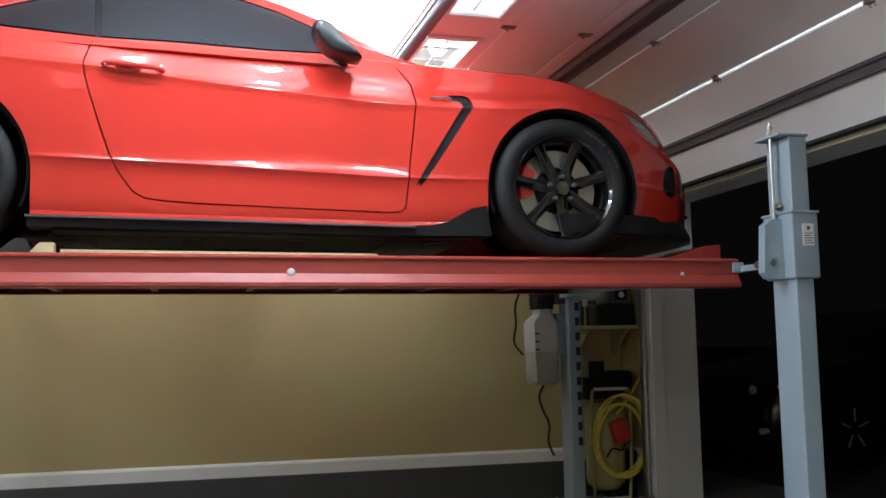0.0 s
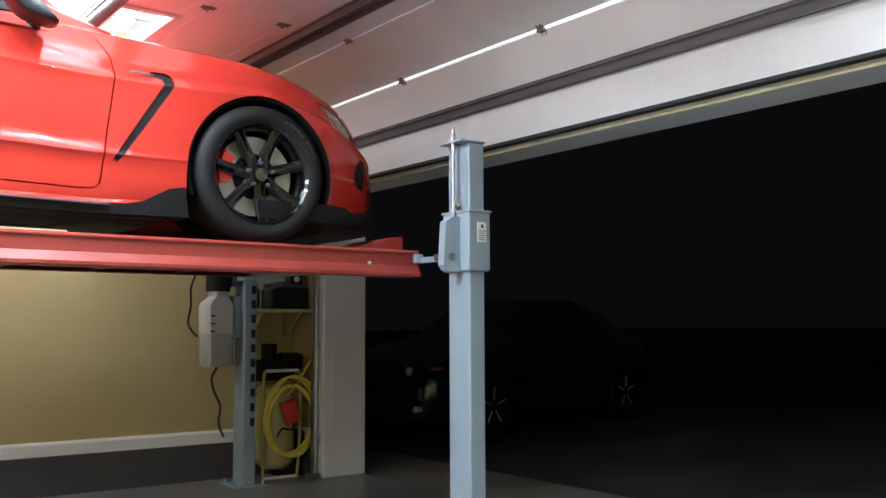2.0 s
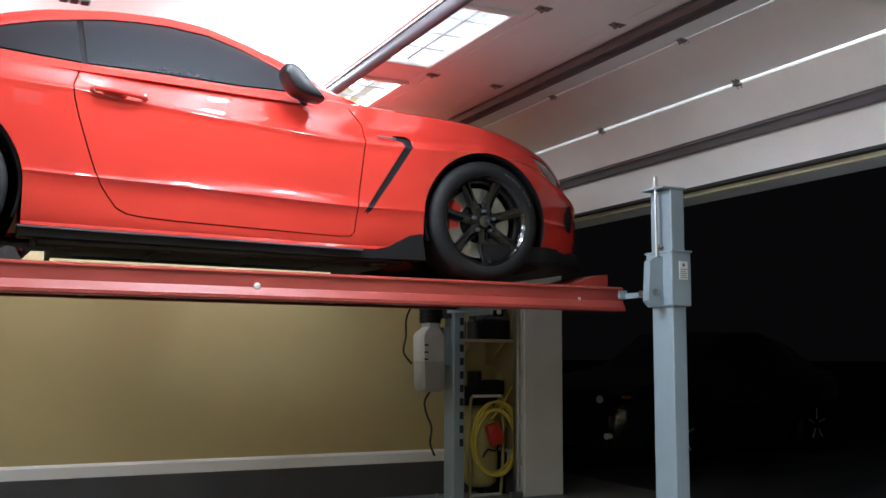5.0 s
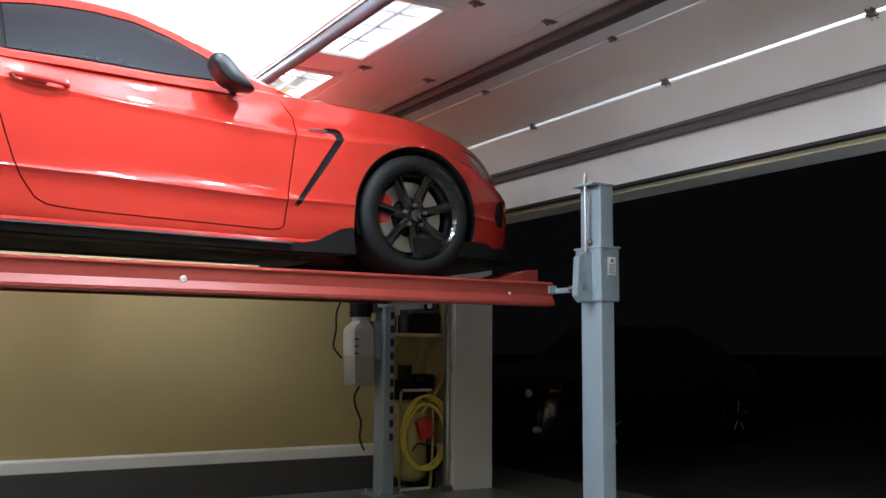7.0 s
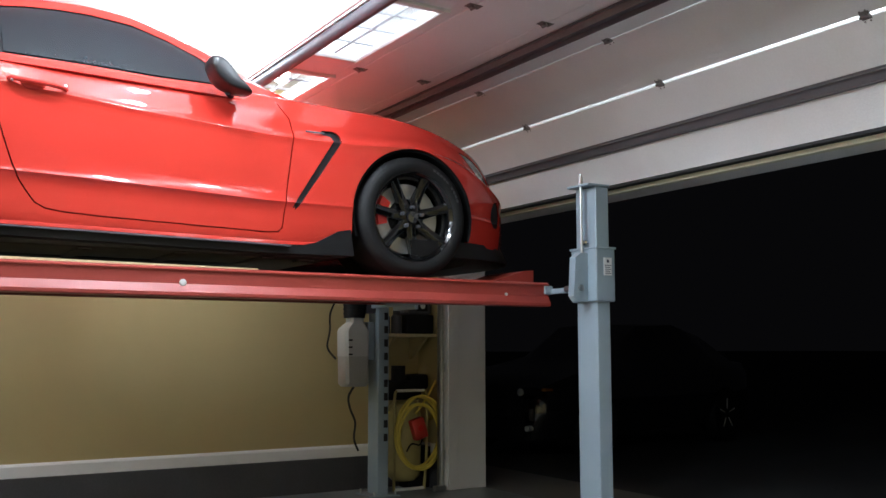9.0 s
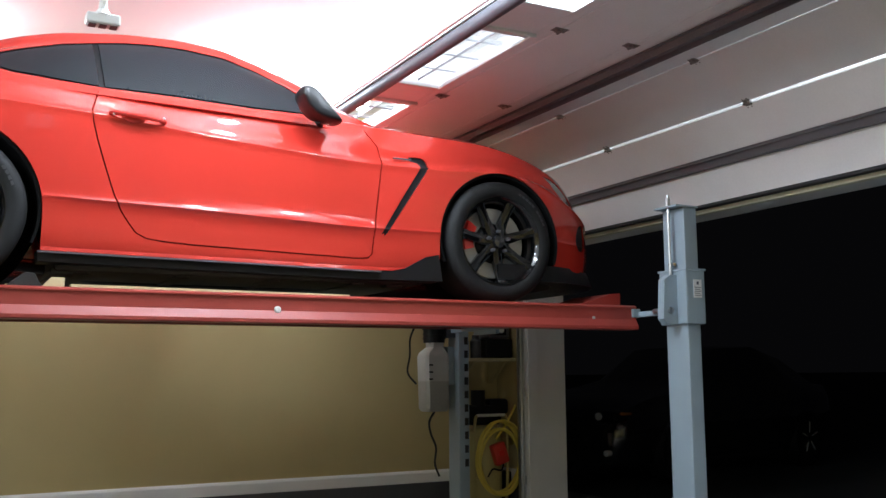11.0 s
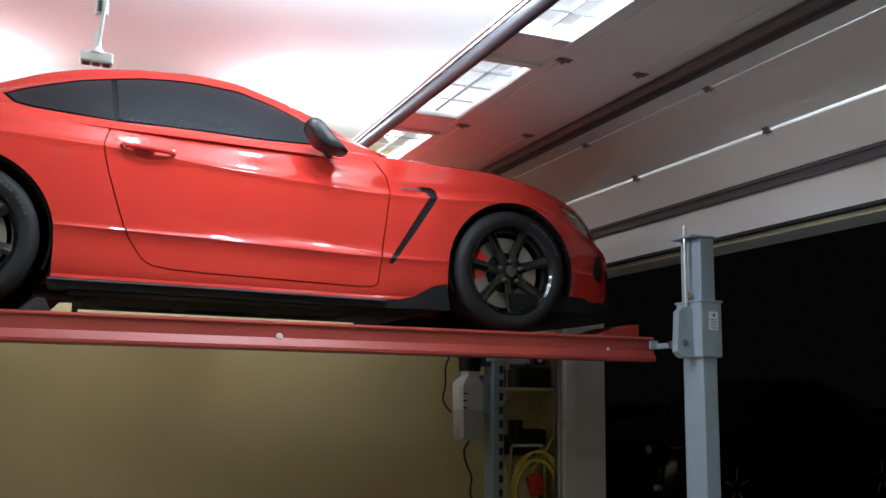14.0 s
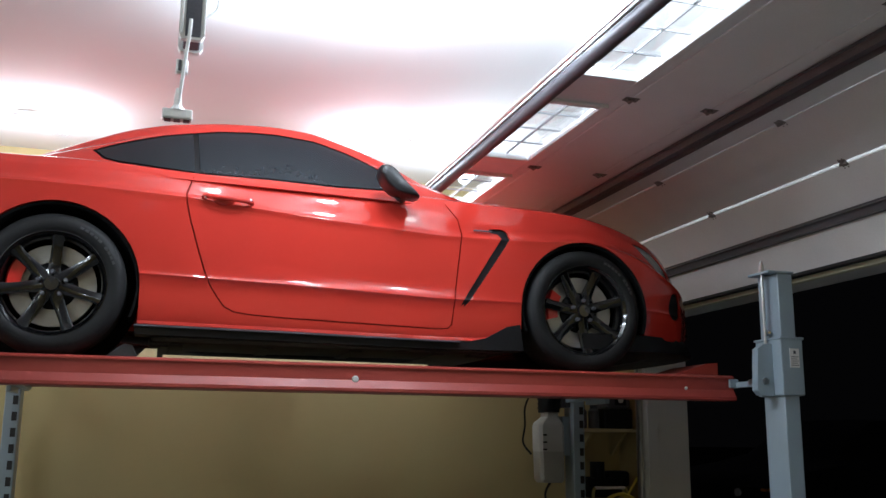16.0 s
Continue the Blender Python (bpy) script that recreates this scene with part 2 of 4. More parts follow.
def build_setting():
    fl = mesh_ob("floor", boxm(X0 - 0.2, XO, Y0 - 0.2, Y1 + 0.2, -0.15, 0), M_FLOOR)
    tagged(fl, "dark grey sealed garage floor", "floor", kind="structure")
    ap = mesh_ob("pavement", boxm(XO, XO + 0.9, -9, 9, -0.16, -0.012), M_CONC)
    tagged(ap, "pale concrete apron outside the garage door", "pavement", kind="structure")
    gr = mesh_ob("ground", boxm(XO + 0.9, 400, -300, 300, -0.2, -0.03), M_ASPHALT)
    tagged(gr, "dark asphalt driveway at night", "ground", kind="structure")
    ce = mesh_ob("ceiling", boxm(X0 - 0.2, XO, Y0 - 0.2, Y1 + 0.2, CEIL, CEIL + 0.15), M_CEIL)
    tagged(ce, "white painted garage ceiling", "ceiling", kind="structure")
    w = mesh_ob("wall_far", boxm(X0 - 0.2, XO, Y1, Y1 + 0.2, 0.265, CEIL), M_WALL)
    tagged(w, "ochre yellow painted garage wall", "wall", kind="structure")
    c = mesh_ob("wall_curb", boxm(X0, X1, Y1 - 0.03, Y1 + 0.2, 0, 0.265, 0.004), M_CURB)
    tagged(c, "dark painted concrete curb under the wall", "curb", kind="structure")
    bm = bmesh.new()
    prof = [(0, 0.265), (-0.016, 0.265), (-0.016, 0.340), (-0.010, 0.353), (-0.006, 0.36), (0, 0.36)]
    a = [bm.verts.new((X0, Y1 + y, z)) for y, z in prof]
    b = [bm.verts.new((X1, Y1 + y, z)) for y, z in prof]
    for i in range(len(prof)):
        j = (i + 1) % len(prof)
        bm.faces.new((a[i], a[j], b[j], b[i]))
    bm.faces.new(a)
    bm.faces.new(b[::-1])
    tagged(mesh_ob("baseboard", bm, M_WHITE), "white wooden baseboard along the ochre wall", "baseboard", kind="structure")
    c = mesh_ob("wall_curb_front", boxm(X1 - 0.03, X1 - 0.002, OPEN1 + 0.03, Y1 - 0.032, 0, 0.265, 0.004), M_CURB)
    tagged(c, "dark painted concrete curb beside the garage door", "curb", kind="structure")
    c = mesh_ob("baseboard_front", boxm(X1 - 0.016, X1 - 0.001, OPEN1 + 0.03, Y1 - 0.018, 0.267, 0.36, 0.004), M_WHITE)
    tagged(c, "short white wooden baseboard beside the garage door", "baseboard", kind="structure")
    tagged(mesh_ob("wall_rear", boxm(X0 - 0.2, X0, Y0, Y1, 0, CEIL), M_WALL), "ochre painted rear garage wall", "wall", kind="structure")
    tagged(mesh_ob("wall_near", boxm(X0 - 0.2, XO, Y0 - 0.2, Y0, 0, CEIL), M_WALL), "ochre painted side garage wall", "wall", kind="structure")
    tagged(mesh_ob("wall_front_far", boxm(X1, XO, OPEN1, Y1, 0, CEIL), M_WALL), "short ochre wall beside the garage door", "wall", kind="structure")
    tagged(mesh_ob("wall_front_near", boxm(X1, XO, Y0, OPEN0, 0, CEIL), M_WALL), "ochre wall beside the garage door", "wall", kind="structure")
    tagged(mesh_ob("wall_lintel", boxm(X1, XO, OPEN0, OPEN1, OPENZ, CEIL), M_WHITE), "white lintel over the garage door opening", "wall", kind="structure")
    for name, y0, y1 in (("trim_jamb_far", OPEN1 - 0.02, OPEN1), ("trim_jamb_near", OPEN0, OPEN0 + 0.02)):
        bm = boxm(X1 - 0.012, XO + 0.012, y0, y1, 0, OPENZ, 0.003)
        inner = (y0 - 0.012, y0) if y0 > 0 else (y1, y1 + 0.012)
        box(bm, X1 + 0.02, X1 + 0.115, inner[0], inner[1], 0, OPENZ - 0.01, 0.003)
        tagged(mesh_ob(name, bm, M_WHITE), "white painted timber door jamb with stop strip", "door jamb", kind="structure")
    bm = boxm(X1 - 0.022, X1 + 0.0, OPEN0, OPEN1, OPENZ - 0.004, OPENZ + 0.022, 0.003)
    box(bm, X1 - 0.036, X1 + 0.012, OPEN0, OPEN1, OPENZ - 0.042, OPENZ - 0.005, 0.004)
    tagged(mesh_ob("trim_header", bm, M_TRIM), "cream wooden stop strip along the door header", "trim", kind="structure")


# ---- sectional garage door, raised ----
DOOR_Y = (-2.72, 2.16)
HINGE_Y = (-1.94, -0.65, 0.61, 1.87)
WINDOWS = [(0.83, 1.87), (-0.53, 0.475), (-1.90, -0.885)]


def strip(x0, z0, x1, z1, y0, y1, thick, bevel=0.004, a0=0.0, a1=1.0):
    """A slab whose lower face runs from (x0, z0) to (x1, z1)."""
    ln = math.hypot(x1 - x0, z1 - z0)
    bm = boxm(ln * a0, ln * a1, y0, y1, 0, thick, bevel)
    bm.transform(Matrix.Translation((x0, 0, z0)) @ Matrix.Rotation(-math.atan2(z1 - z0, x1 - x0), 4, "Y"))
    return bm


def build_garage_door():
    d = thing("garage_door", (3.2, DOOR_Y[0], 2.82), "white sectional overhead garage door, raised, with window row", "garage door")
    d.location = (0, 0, 0)
    y0, y1 = DOOR_Y
    rows = [(2.685, 2.838, 3.128, 2.828), (3.132, 2.828, 3.556, 2.814), (3.562, 2.812, 3.936, 2.634), (3.946, 2.622, 4.105, 2.40), (4.112, 2.385, 4.19, 2.166)]
    for x0, z0, x1, z1 in rows:
        part("panel", strip(x0, z0, x1, z1, y0, y1, 0.042, 0.004), M_DOOR, d)
    # window section: rails, stiles between the lights, then frames and panes
    part("panel", boxm(2.60, 2.681, y0, y1, 2.84, 2.882, 0.003), M_DOOR, d)
    part("panel", boxm(2.195, 2.27, y0, y1, 2.84, 2.882, 0.003), M_DOOR, d)
    edges = [y1] + [v for w in WINDOWS for v in (w[1], w[0])] + [y0]
    for a, b in zip(edges[::2], edges[1::2]):
        part("panel", boxm(2.27, 2.60, b, a, 2.84, 2.882, 0.003), M_DOOR, d)
    for a, b in WINDOWS:
        win = part("window_frame", boxm(2.255, 2.30, a - 0.015, b + 0.015, 2.822, 2.84, 0.003), M_WHITE, d, "white window frame with muntins")
        bm = boxm(2.575, 2.615, a - 0.015, b + 0.015, 2.818, 2.84, 0.004)
        part("rail", bm, M_WHITE, win)
        for yy in (a - 0.015, b - 0.025):
            part("stile", boxm(2.30, 2.575, yy, yy + 0.04, 2.822, 2.84, 0.003), M_WHITE, win)
        part("muntin", boxm(2.433, 2.439, a + 0.025, b - 0.025, 2.85, 2.862), M_MUNTIN, win)
        for k in (1, 2, 3):
            yy = a + (b - a) * k / 4
            part("muntin", boxm(2.30, 2.575, yy - 0.003, yy + 0.003, 2.851, 2.861), M_MUNTIN, win)
        ob = part("pane", boxm(2.29, 2.585, a + 0.01, b - 0.01, 2.864, 2.869), M_PANE, win)
        ob.visible_shadow = False
    # stiffening struts, with their shade put into the grey
    for x, z, tilt in ((3.285, 2.82, 1.5), (4.10, 2.395, 60)):
        bm = bmesh.new()
        box(bm, -0.045, 0.045, y0, y1, -0.022, -0.006, 0.003)
        box(bm, -0.045, -0.039, y0, y1, -0.05, -0.022)
        box(bm, 0.039, 0.045, y0, y1, -0.05, -0.022)
        box(bm, -0.062, -0.045, y0, y1, -0.01, -0.004)
        box(bm, 0.045, 0.062, y0, y1, -0.01, -0.004)
        size = 1.0 if tilt < 10 else 0.62
        bm.transform(Matrix.Translation((x, 0, z)) @ Matrix.Rotation(radians(tilt), 4, "Y") @ Matrix.Diagonal((size, 1, size, 1)))
        part("strut", bm, M_STRUT, d, "steel stiffening strut, its shade put into the grey")
    # top bar and its cable strip
    part("top_bar", tube(bmesh.new(), [(2.222, y0, 2.803), (2.222, y1, 2.803)], 0.036, 16), M_DARKSTEEL, d, "dark grey tube along the door top", True)
    part("top_seal", tube(bmesh.new(), [(2.172, y0, 2.842), (2.172, y1, 2.842)], 0.008, 8), M_STEEL, d, "thin metal seal strip", True)
    part("bottom_seal", boxm(4.165, 4.215, y0, y1, 2.146, 2.168, 0.006), M_RUBBER, d, "black rubber bottom seal")
    for hx, hz, tilt in ((2.683, 2.838, 1), (3.13, 2.828, 1), (3.56, 2.812, 12), (3.94, 2.628, 42)):
        for hy in HINGE_Y:
            bm = boxm(-0.05, 0.05, -0.032, 0.032, -0.004, 0.0, 0.0015)
            tube(bm, [(0, -0.03, -0.012), (0, 0.03, -0.012)], 0.011, 10)
            box(bm, -0.032, -0.006, -0.018, 0.018, -0.018, -0.003, 0.003)
            for sx in (-0.036, 0.036):
                tube(bm, [(sx, 0.018, -0.004), (sx, 0.018, -0.009)], 0.006, 6)
                tube(bm, [(sx, -0.018, -0.004), (sx, -0.018, -0.009)], 0.006, 6)
            bm.transform(Matrix.Translation((hx, hy, hz)) @ Matrix.Rotation(radians(tilt), 4, "Y") @ Matrix.Scale(0.8, 4))
            part("hinge", bm, M_HINGE, d, "small steel hinge plate")


def build_door_track():
    t = thing("door_track", (4.2, 2.2, 0), "galvanised steel door track beside the jamb", "door track")
    t.location = (0, 0, 0)
    bm = bmesh.new()
    box(bm, 4.20, 4.245, 2.215, 2.219, 0.03, 2.2)
    box(bm, 4.20, 4.204, 2.190, 2.215, 0.03, 2.2)
    box(bm, 4.241, 4.245, 2.195, 2.215, 0.03, 2.2)
    part("vertical_rail", bm, M_STEEL, t)
    part("curved_rail", tube(bmesh.new(), smooth_path([(4.2, 2.2, 2.2), (4.19, 2.2, 2.4), (4.06, 2.2, 2.66), (3.8, 2.2, 2.82), (3.5, 2.2, 2.86), (0.9, 2.2, 2.9)]), 0.02, 8), M_STEEL, t, "", True)
    for z in (0.25, 0.95, 1.6):
        part("bracket", boxm(4.246, 4.2575, 2.185, 2.2, z, z + 0.07, 0.002), M_STEEL, t)
    part("foot", boxm(4.15, 4.26, 2.17, 2.205, 0.0, 0.045, 0.003), M_STEEL, t)


# ---- four-post lift ----
G = 1.525                # runway deck
YC = 0.97                # middle of the lift and the car
PX0, PX1 = 3.645, 3.738  # front column
LIFT_REAR = -0.385


def column(lift, x0, x1, y0, y1, inner, front):
    """One lift column; inner: the side (+1 or -1) that faces the other column."""
    bm = boxm(x0, x1, y0, y1, 0.012, 2.05, 0.006)
    col = part("column", bm, M_LIFTBLUE, lift, "grey-blue powder coated steel column")
    part("base_plate", boxm(x0 - 0.075, x1 + 0.075, y0 - 0.055, y1 + 0.055, 0, 0.012, 0.003), M_LIFTBLUE, col)
    part("cap_plate", boxm(x0 - 0.008 - (0.05 if front else 0), x1 + 0.008 + (0 if front else 0.05), y0 - 0.006, y1 + 0.006, 2.05, 2.062, 0.003), M_LIFTBLUE, col)
    for sx in (x0 - 0.045, x1 + 0.045):
        for sy in (y0 - 0.03, y1 + 0.03):
            part("anchor_bolt", tube(bmesh.new(), [(sx, sy, 0.012), (sx, sy, 0.04)], 0.01, 8), M_STEEL, col)
    yf = y1 if inner > 0 else y0
    for k in range(13):
        z = 0.42 + 0.105 * k
        part("latch_slot", boxm(x0 + 0.05, x0 + 0.082, yf - 0.0035, yf + 0.0035, z, z + 0.058), M_RUBBER, col)
    # sleeve of the cross beam
    bm = boxm(x0 - 0.022, x1 + 0.022, y0 - 0.022, y1 + 0.022, 1.40 if inner > 0 else 1.51, 1.70, 0.008)
    sleeve = part("sleeve", bm, M_LIFTBLUE, lift, "grey-blue steel carriage sleeve")
    bm = boxm(x0 - 0.028, x1 + 0.028, y0 - 0.028, y1 + 0.028, 1.694, 1.706, 0.003)
    part("sleeve_flange", bm, M_LIFTBLUE, sleeve)
    return sleeve


def build_lift():
    lift = thing("four_post_lift", (0, 0, 0), "red and grey-blue four-post car lift, raised", "car lift")
    ny0, ny1 = -0.425, -0.250
    fy0, fy1 = 2 * YC - ny1, 2 * YC - ny0
    for x0, x1, front in ((PX0, PX1, True), (LIFT_REAR - 0.047, LIFT_REAR + 0.047, False)):
        for y0, y1, inner in ((ny0, ny1, 1), (fy0, fy1, -1)):
            sleeve = column(lift, x0, x1, y0, y1, inner, front)
            ex = x0 - 0.022 if front else x1 + 0.022
            sg = -1 if front else 1
            # bracket plate with pivot bolt, and the threaded ladder rod
            yb = y1 + 0.004 if inner > 0 else y0 - 0.016
            o = [(ex + sg * 0.0, 1.40), (ex + sg * 0.078, 1.403), (ex + sg * 0.102, 1.43), (ex + sg * 0.088, 1.645), (ex + sg * 0.05, 1.672), (ex, 1.672)]
            yb = (y0 + 0.05) if inner > 0 else (y1 - 0.062)
            lift_up = 0.0 if inner > 0 else 0.11
            o = [(ox, min(oz + lift_up, 1.672)) for ox, oz in o]
            part("bracket_plate", prism_y(bmesh.new(), o, yb, yb + 0.05), M_LIFTBLUE, sleeve)
            bx = ex + sg * 0.055
            part("pivot_bolt", tube(bmesh.new(), [(bx, yb - 0.014, 1.475 + lift_up), (bx, yb - 0.002, 1.475 + lift_up), (bx, yb + 0.13, 1.475 + lift_up)], 0.017, 12), M_STEEL, sleeve, "zinc plated pivot bolt", True)
            rx = ex + sg * 0.018
            ry = yb + 0.03
            part("ladder_rod", tube(bmesh.new(), [(rx, ry, 1.66), (rx, ry, 2.125)], 0.0085, 10), M_STEEL, lift, "threaded steel rod", True)
            bm = tube(bmesh.new(), [(rx, ry, 2.064), (rx, ry, 2.084)], 0.016, 6)
            tube(bm, [(rx, ry, 2.088), (rx, ry, 2.108)], 0.014, 6)
            part("nut", bm, M_STEEL, lift)
            part("rod_clip", tube(bmesh.new(), [(rx + 0.015, ry - 0.02, 1.735), (rx + 0.02, ry - 0.006, 1.735), (rx + 0.02, ry + 0.02, 1.735)], [0.008, 0.016, 0.016], 12), M_CHROME, lift, "", True)
            part("rod_bar", boxm(min(rx, ex + 0.03) - 0.012, max(rx, ex + 0.03) + 0.012, ry - 0.015, ry + 0.015, 2.05, 2.0615, 0.002), M_LIFTBLUE, lift)
            if front and inner > 0:
                lb = part("label_plate", boxm(x0 + 0.030, x1 - 0.006, y0 - 0.0255, y0 - 0.0225, 1.545, 1.645), M_LABEL, sleeve, "small white printed label")
                bm = boxm(x0 + 0.052, x1 - 0.028, y0 - 0.0275, y0 - 0.0256, 1.617, 1.634)
                for k in range(5):
                    box(bm, x0 + 0.036, x1 - 0.012 - 0.008 * (k % 2), y0 - 0.0275, y0 - 0.0256, 1.556 + 0.011 * k, 1.559 + 0.011 * k)
                part("print", bm, M_INK, lb)
        # cross beam
        xb = (x0 + x1) / 2 + (-0.10 if front else 0.10)
        bm = boxm(xb - 0.03, xb + 0.03, -0.06, 2 * YC + 0.06, 1.455, 1.505, 0.006)
        for b0, b1 in ((ny1 - 0.05, -0.0615), (2 * YC + 0.0615, fy0 + 0.05)):
            box(bm, xb + (0.01 if front else -0.04), xb + (0.04 if front else -0.01), b0, b1, 1.457, 1.487, 0.003)
        part("cross_beam", bm, M_LIFTBLUE, lift, "grey-blue steel cross beam")
    # runways: folded channel profile in (y, z), outer side first
    xr0, xr1 = -0.315, 3.592
    for side in (0, 1):
        prof = [(-0.060, G - 0.012), (-0.046, G - 0.003), (-0.030, G), (0.46, G), (0.466, G - 0.006), (0.466, G - 0.085), (0.40, G - 0.088), (0.40, G - 0.082), (0.458, G - 0.078),
                (0.458, G - 0.010), (-0.042, G - 0.012), (-0.042, G - 0.082), (-0.064, G - 0.120), (-0.064, G - 0.134), (0.03, G - 0.136), (0.03, G - 0.142), (-0.068, G - 0.142), (-0.074, G - 0.136), (-0.074, G - 0.122), (-0.050, G - 0.082), (-0.050, G - 0.018), (-0.060, G - 0.018)]
        if side:
            prof = [(2 * YC - y, G + (z - G) * 0.36) for y, z in prof]
        bm = bmesh.new()
        a = [bm.verts.new((xr0, y, z)) for y, z in prof]
        b = [bm.verts.new((xr1, y, z)) for y, z in prof]
        for i in range(len(prof)):
            j = (i + 1) % len(prof)
            bm.faces.new((a[i], a[j], b[j], b[i]))
        bm.faces.new(a)
        bm.faces.new(b[::-1])
        rw = part("runway", bm, M_LIFTRED, lift, "red powder coated folded steel runway")
        yo = -0.050 if not side else 2 * YC + 0.050
        sg = -1 if not side else 1
        zb = G - 0.021 if side else 1.448
        for bx in (-0.20, 1.44, 3.29):
            part("bolt_head", tube(bmesh.new(), [(bx, yo - sg * 0.004, zb), (bx, yo + sg * 0.006, zb), (bx, yo + sg * 0.009, zb)], [0.017, 0.017, 0.012] if bx < 3 else [0.009, 0.009, 0.007], 12), M_COVER, rw)
        for k in range(7):
            bx = -0.28 + k * 0.55
            part("rib", boxm(bx, bx + 0.04, min(yo - sg * 0.02, yo - sg * 0.49), max(yo - sg * 0.02, yo - sg * 0.49), G - (0.04 if side else 0.075), G - 0.0125), M_LIFTRED, rw)
        # wheel stop at the front end
        ys0, ys1 = (0.06, 0.45) if not side else (2 * YC - 0.45, 2 * YC - 0.06)
        o = [(3.27, G + 0.001), (3.50, G + 0.072), (3.568, G + 0.078), (3.568, G + 0.001)]
        part("wheel_stop", prism_y(bmesh.new(), o, ys0, ys1), M_LIFTRED, lift, "red steel wheel stop plate")
        # mount between runway and cross beam
        part("runway_mount", boxm(3.5925, 3.625, ys0 + 0.04, ys1 - 0.02, G - 0.10, G - 0.045, 0.004), M_LIFTBLUE, lift)
        part("runway_mount", boxm(-0.345, -0.315, ys0 + 0.02, ys1 - 0.02, G - 0.105, G - 0.02, 0.004), M_LIFTBLUE, lift)
    return lift


def build_wheel_chocks():
    """Rubber chocks against the rear tyre, and one that lies loose behind the front tyre."""
    first = None
    for x, turn in ((0.345, 0), (-0.30, 180)):
        if first is None:
            bm = prism_y(bmesh.new(), [(-0.085, 0.0), (0.075, 0.0), (0.055, 0.02), (0.035, 0.062), (-0.005, 0.066), (-0.05, 0.03)], -0.07, 0.07)
            bmesh.ops.bevel(bm, geom=bm.edges[:], offset=0.004, segments=1, affect="EDGES")
            first = tagged(mesh_ob("wheel_chock", bm, M_RUBBER), "small black rubber chock against the rear tyre", "wheel chock", "chocks on the runway")
            first.location = (x, 0.12, G + 0.001)
        else:
            copy_thing(first, pose(x - 0.345, 0, 0))
    made = None
    for x in (0.452, 1.89, 2.36, -0.17):
        if made is None:
            bm = prism_y(bmesh.new(), [(-0.048, 0.0), (0.042, 0.0), (0.042, 0.040), (-0.012, 0.040)], -0.04, 0.04)
            made = tagged(mesh_ob("wood_block", bm, M_WOOD), "small pale wooden wedge on the red runway", "wedge", "wooden wedges on the runway")
            made.location = (x, 0.02, G + 0.001)
        else:
            copy_thing(made, pose(x - 0.452, 0, 0))
    bm = prism_y(bmesh.new(), [(0.52, 0.0), (1.82, 0.0), (1.82, 0.007), (0.52, 0.013)], -0.022, 0.05)
    plank = tagged(mesh_ob("plank", bm, M_WOOD), "thin pale wooden strip lying on the runway", "plank")
    plank.location = (0, 0, G + 0.001)


# ---- the car ----
def table(xs, rows):
    """Interpolates (x, value) rows and rounds off their corners."""
    x, v = zip(*rows)
    fine = np.linspace(xs[0], xs[-1], 600)
    f = np.interp(fine, x, v)
    k = np.hanning(45)
    f = np.convolve(np.pad(f, 22, mode="edge"), k / k.sum(), mode="valid")
    return np.interp(xs, fine, f)


def section_curve(pts, n):
    """A rounded curve through (half width, height) points."""
    return [(p.x, p.y) for p in smooth_path([(a, b, 0) for a, b in pts], n)]


def loft(sections, xs):
    """A closed skin over half sections, mirrored about the middle of the car."""
    bm = bmesh.new()
    rings = []
    for x, sec in zip(xs, sections):
        near = [(x, YC - h, G + z) for h, z in sec]
        far = [(x, YC + h, G + z) for h, z in sec][::-1]
        rings.append([bm.verts.new(p) for p in near + far])
    n = len(rings[0])
    for a, b in zip(rings, rings[1:]):
        for i in range(n):
            j = (i + 1) % n
            bm.faces.new((a[i], b[i], b[j], a[j]))
    bm.faces.new(rings[0])
    bm.faces.new(rings[-1][::-1])
    bmesh.ops.remove_doubles(bm, verts=bm.verts, dist=0.0005)
    bmesh.ops.recalc_face_normals(bm, faces=bm.faces)
    return bm


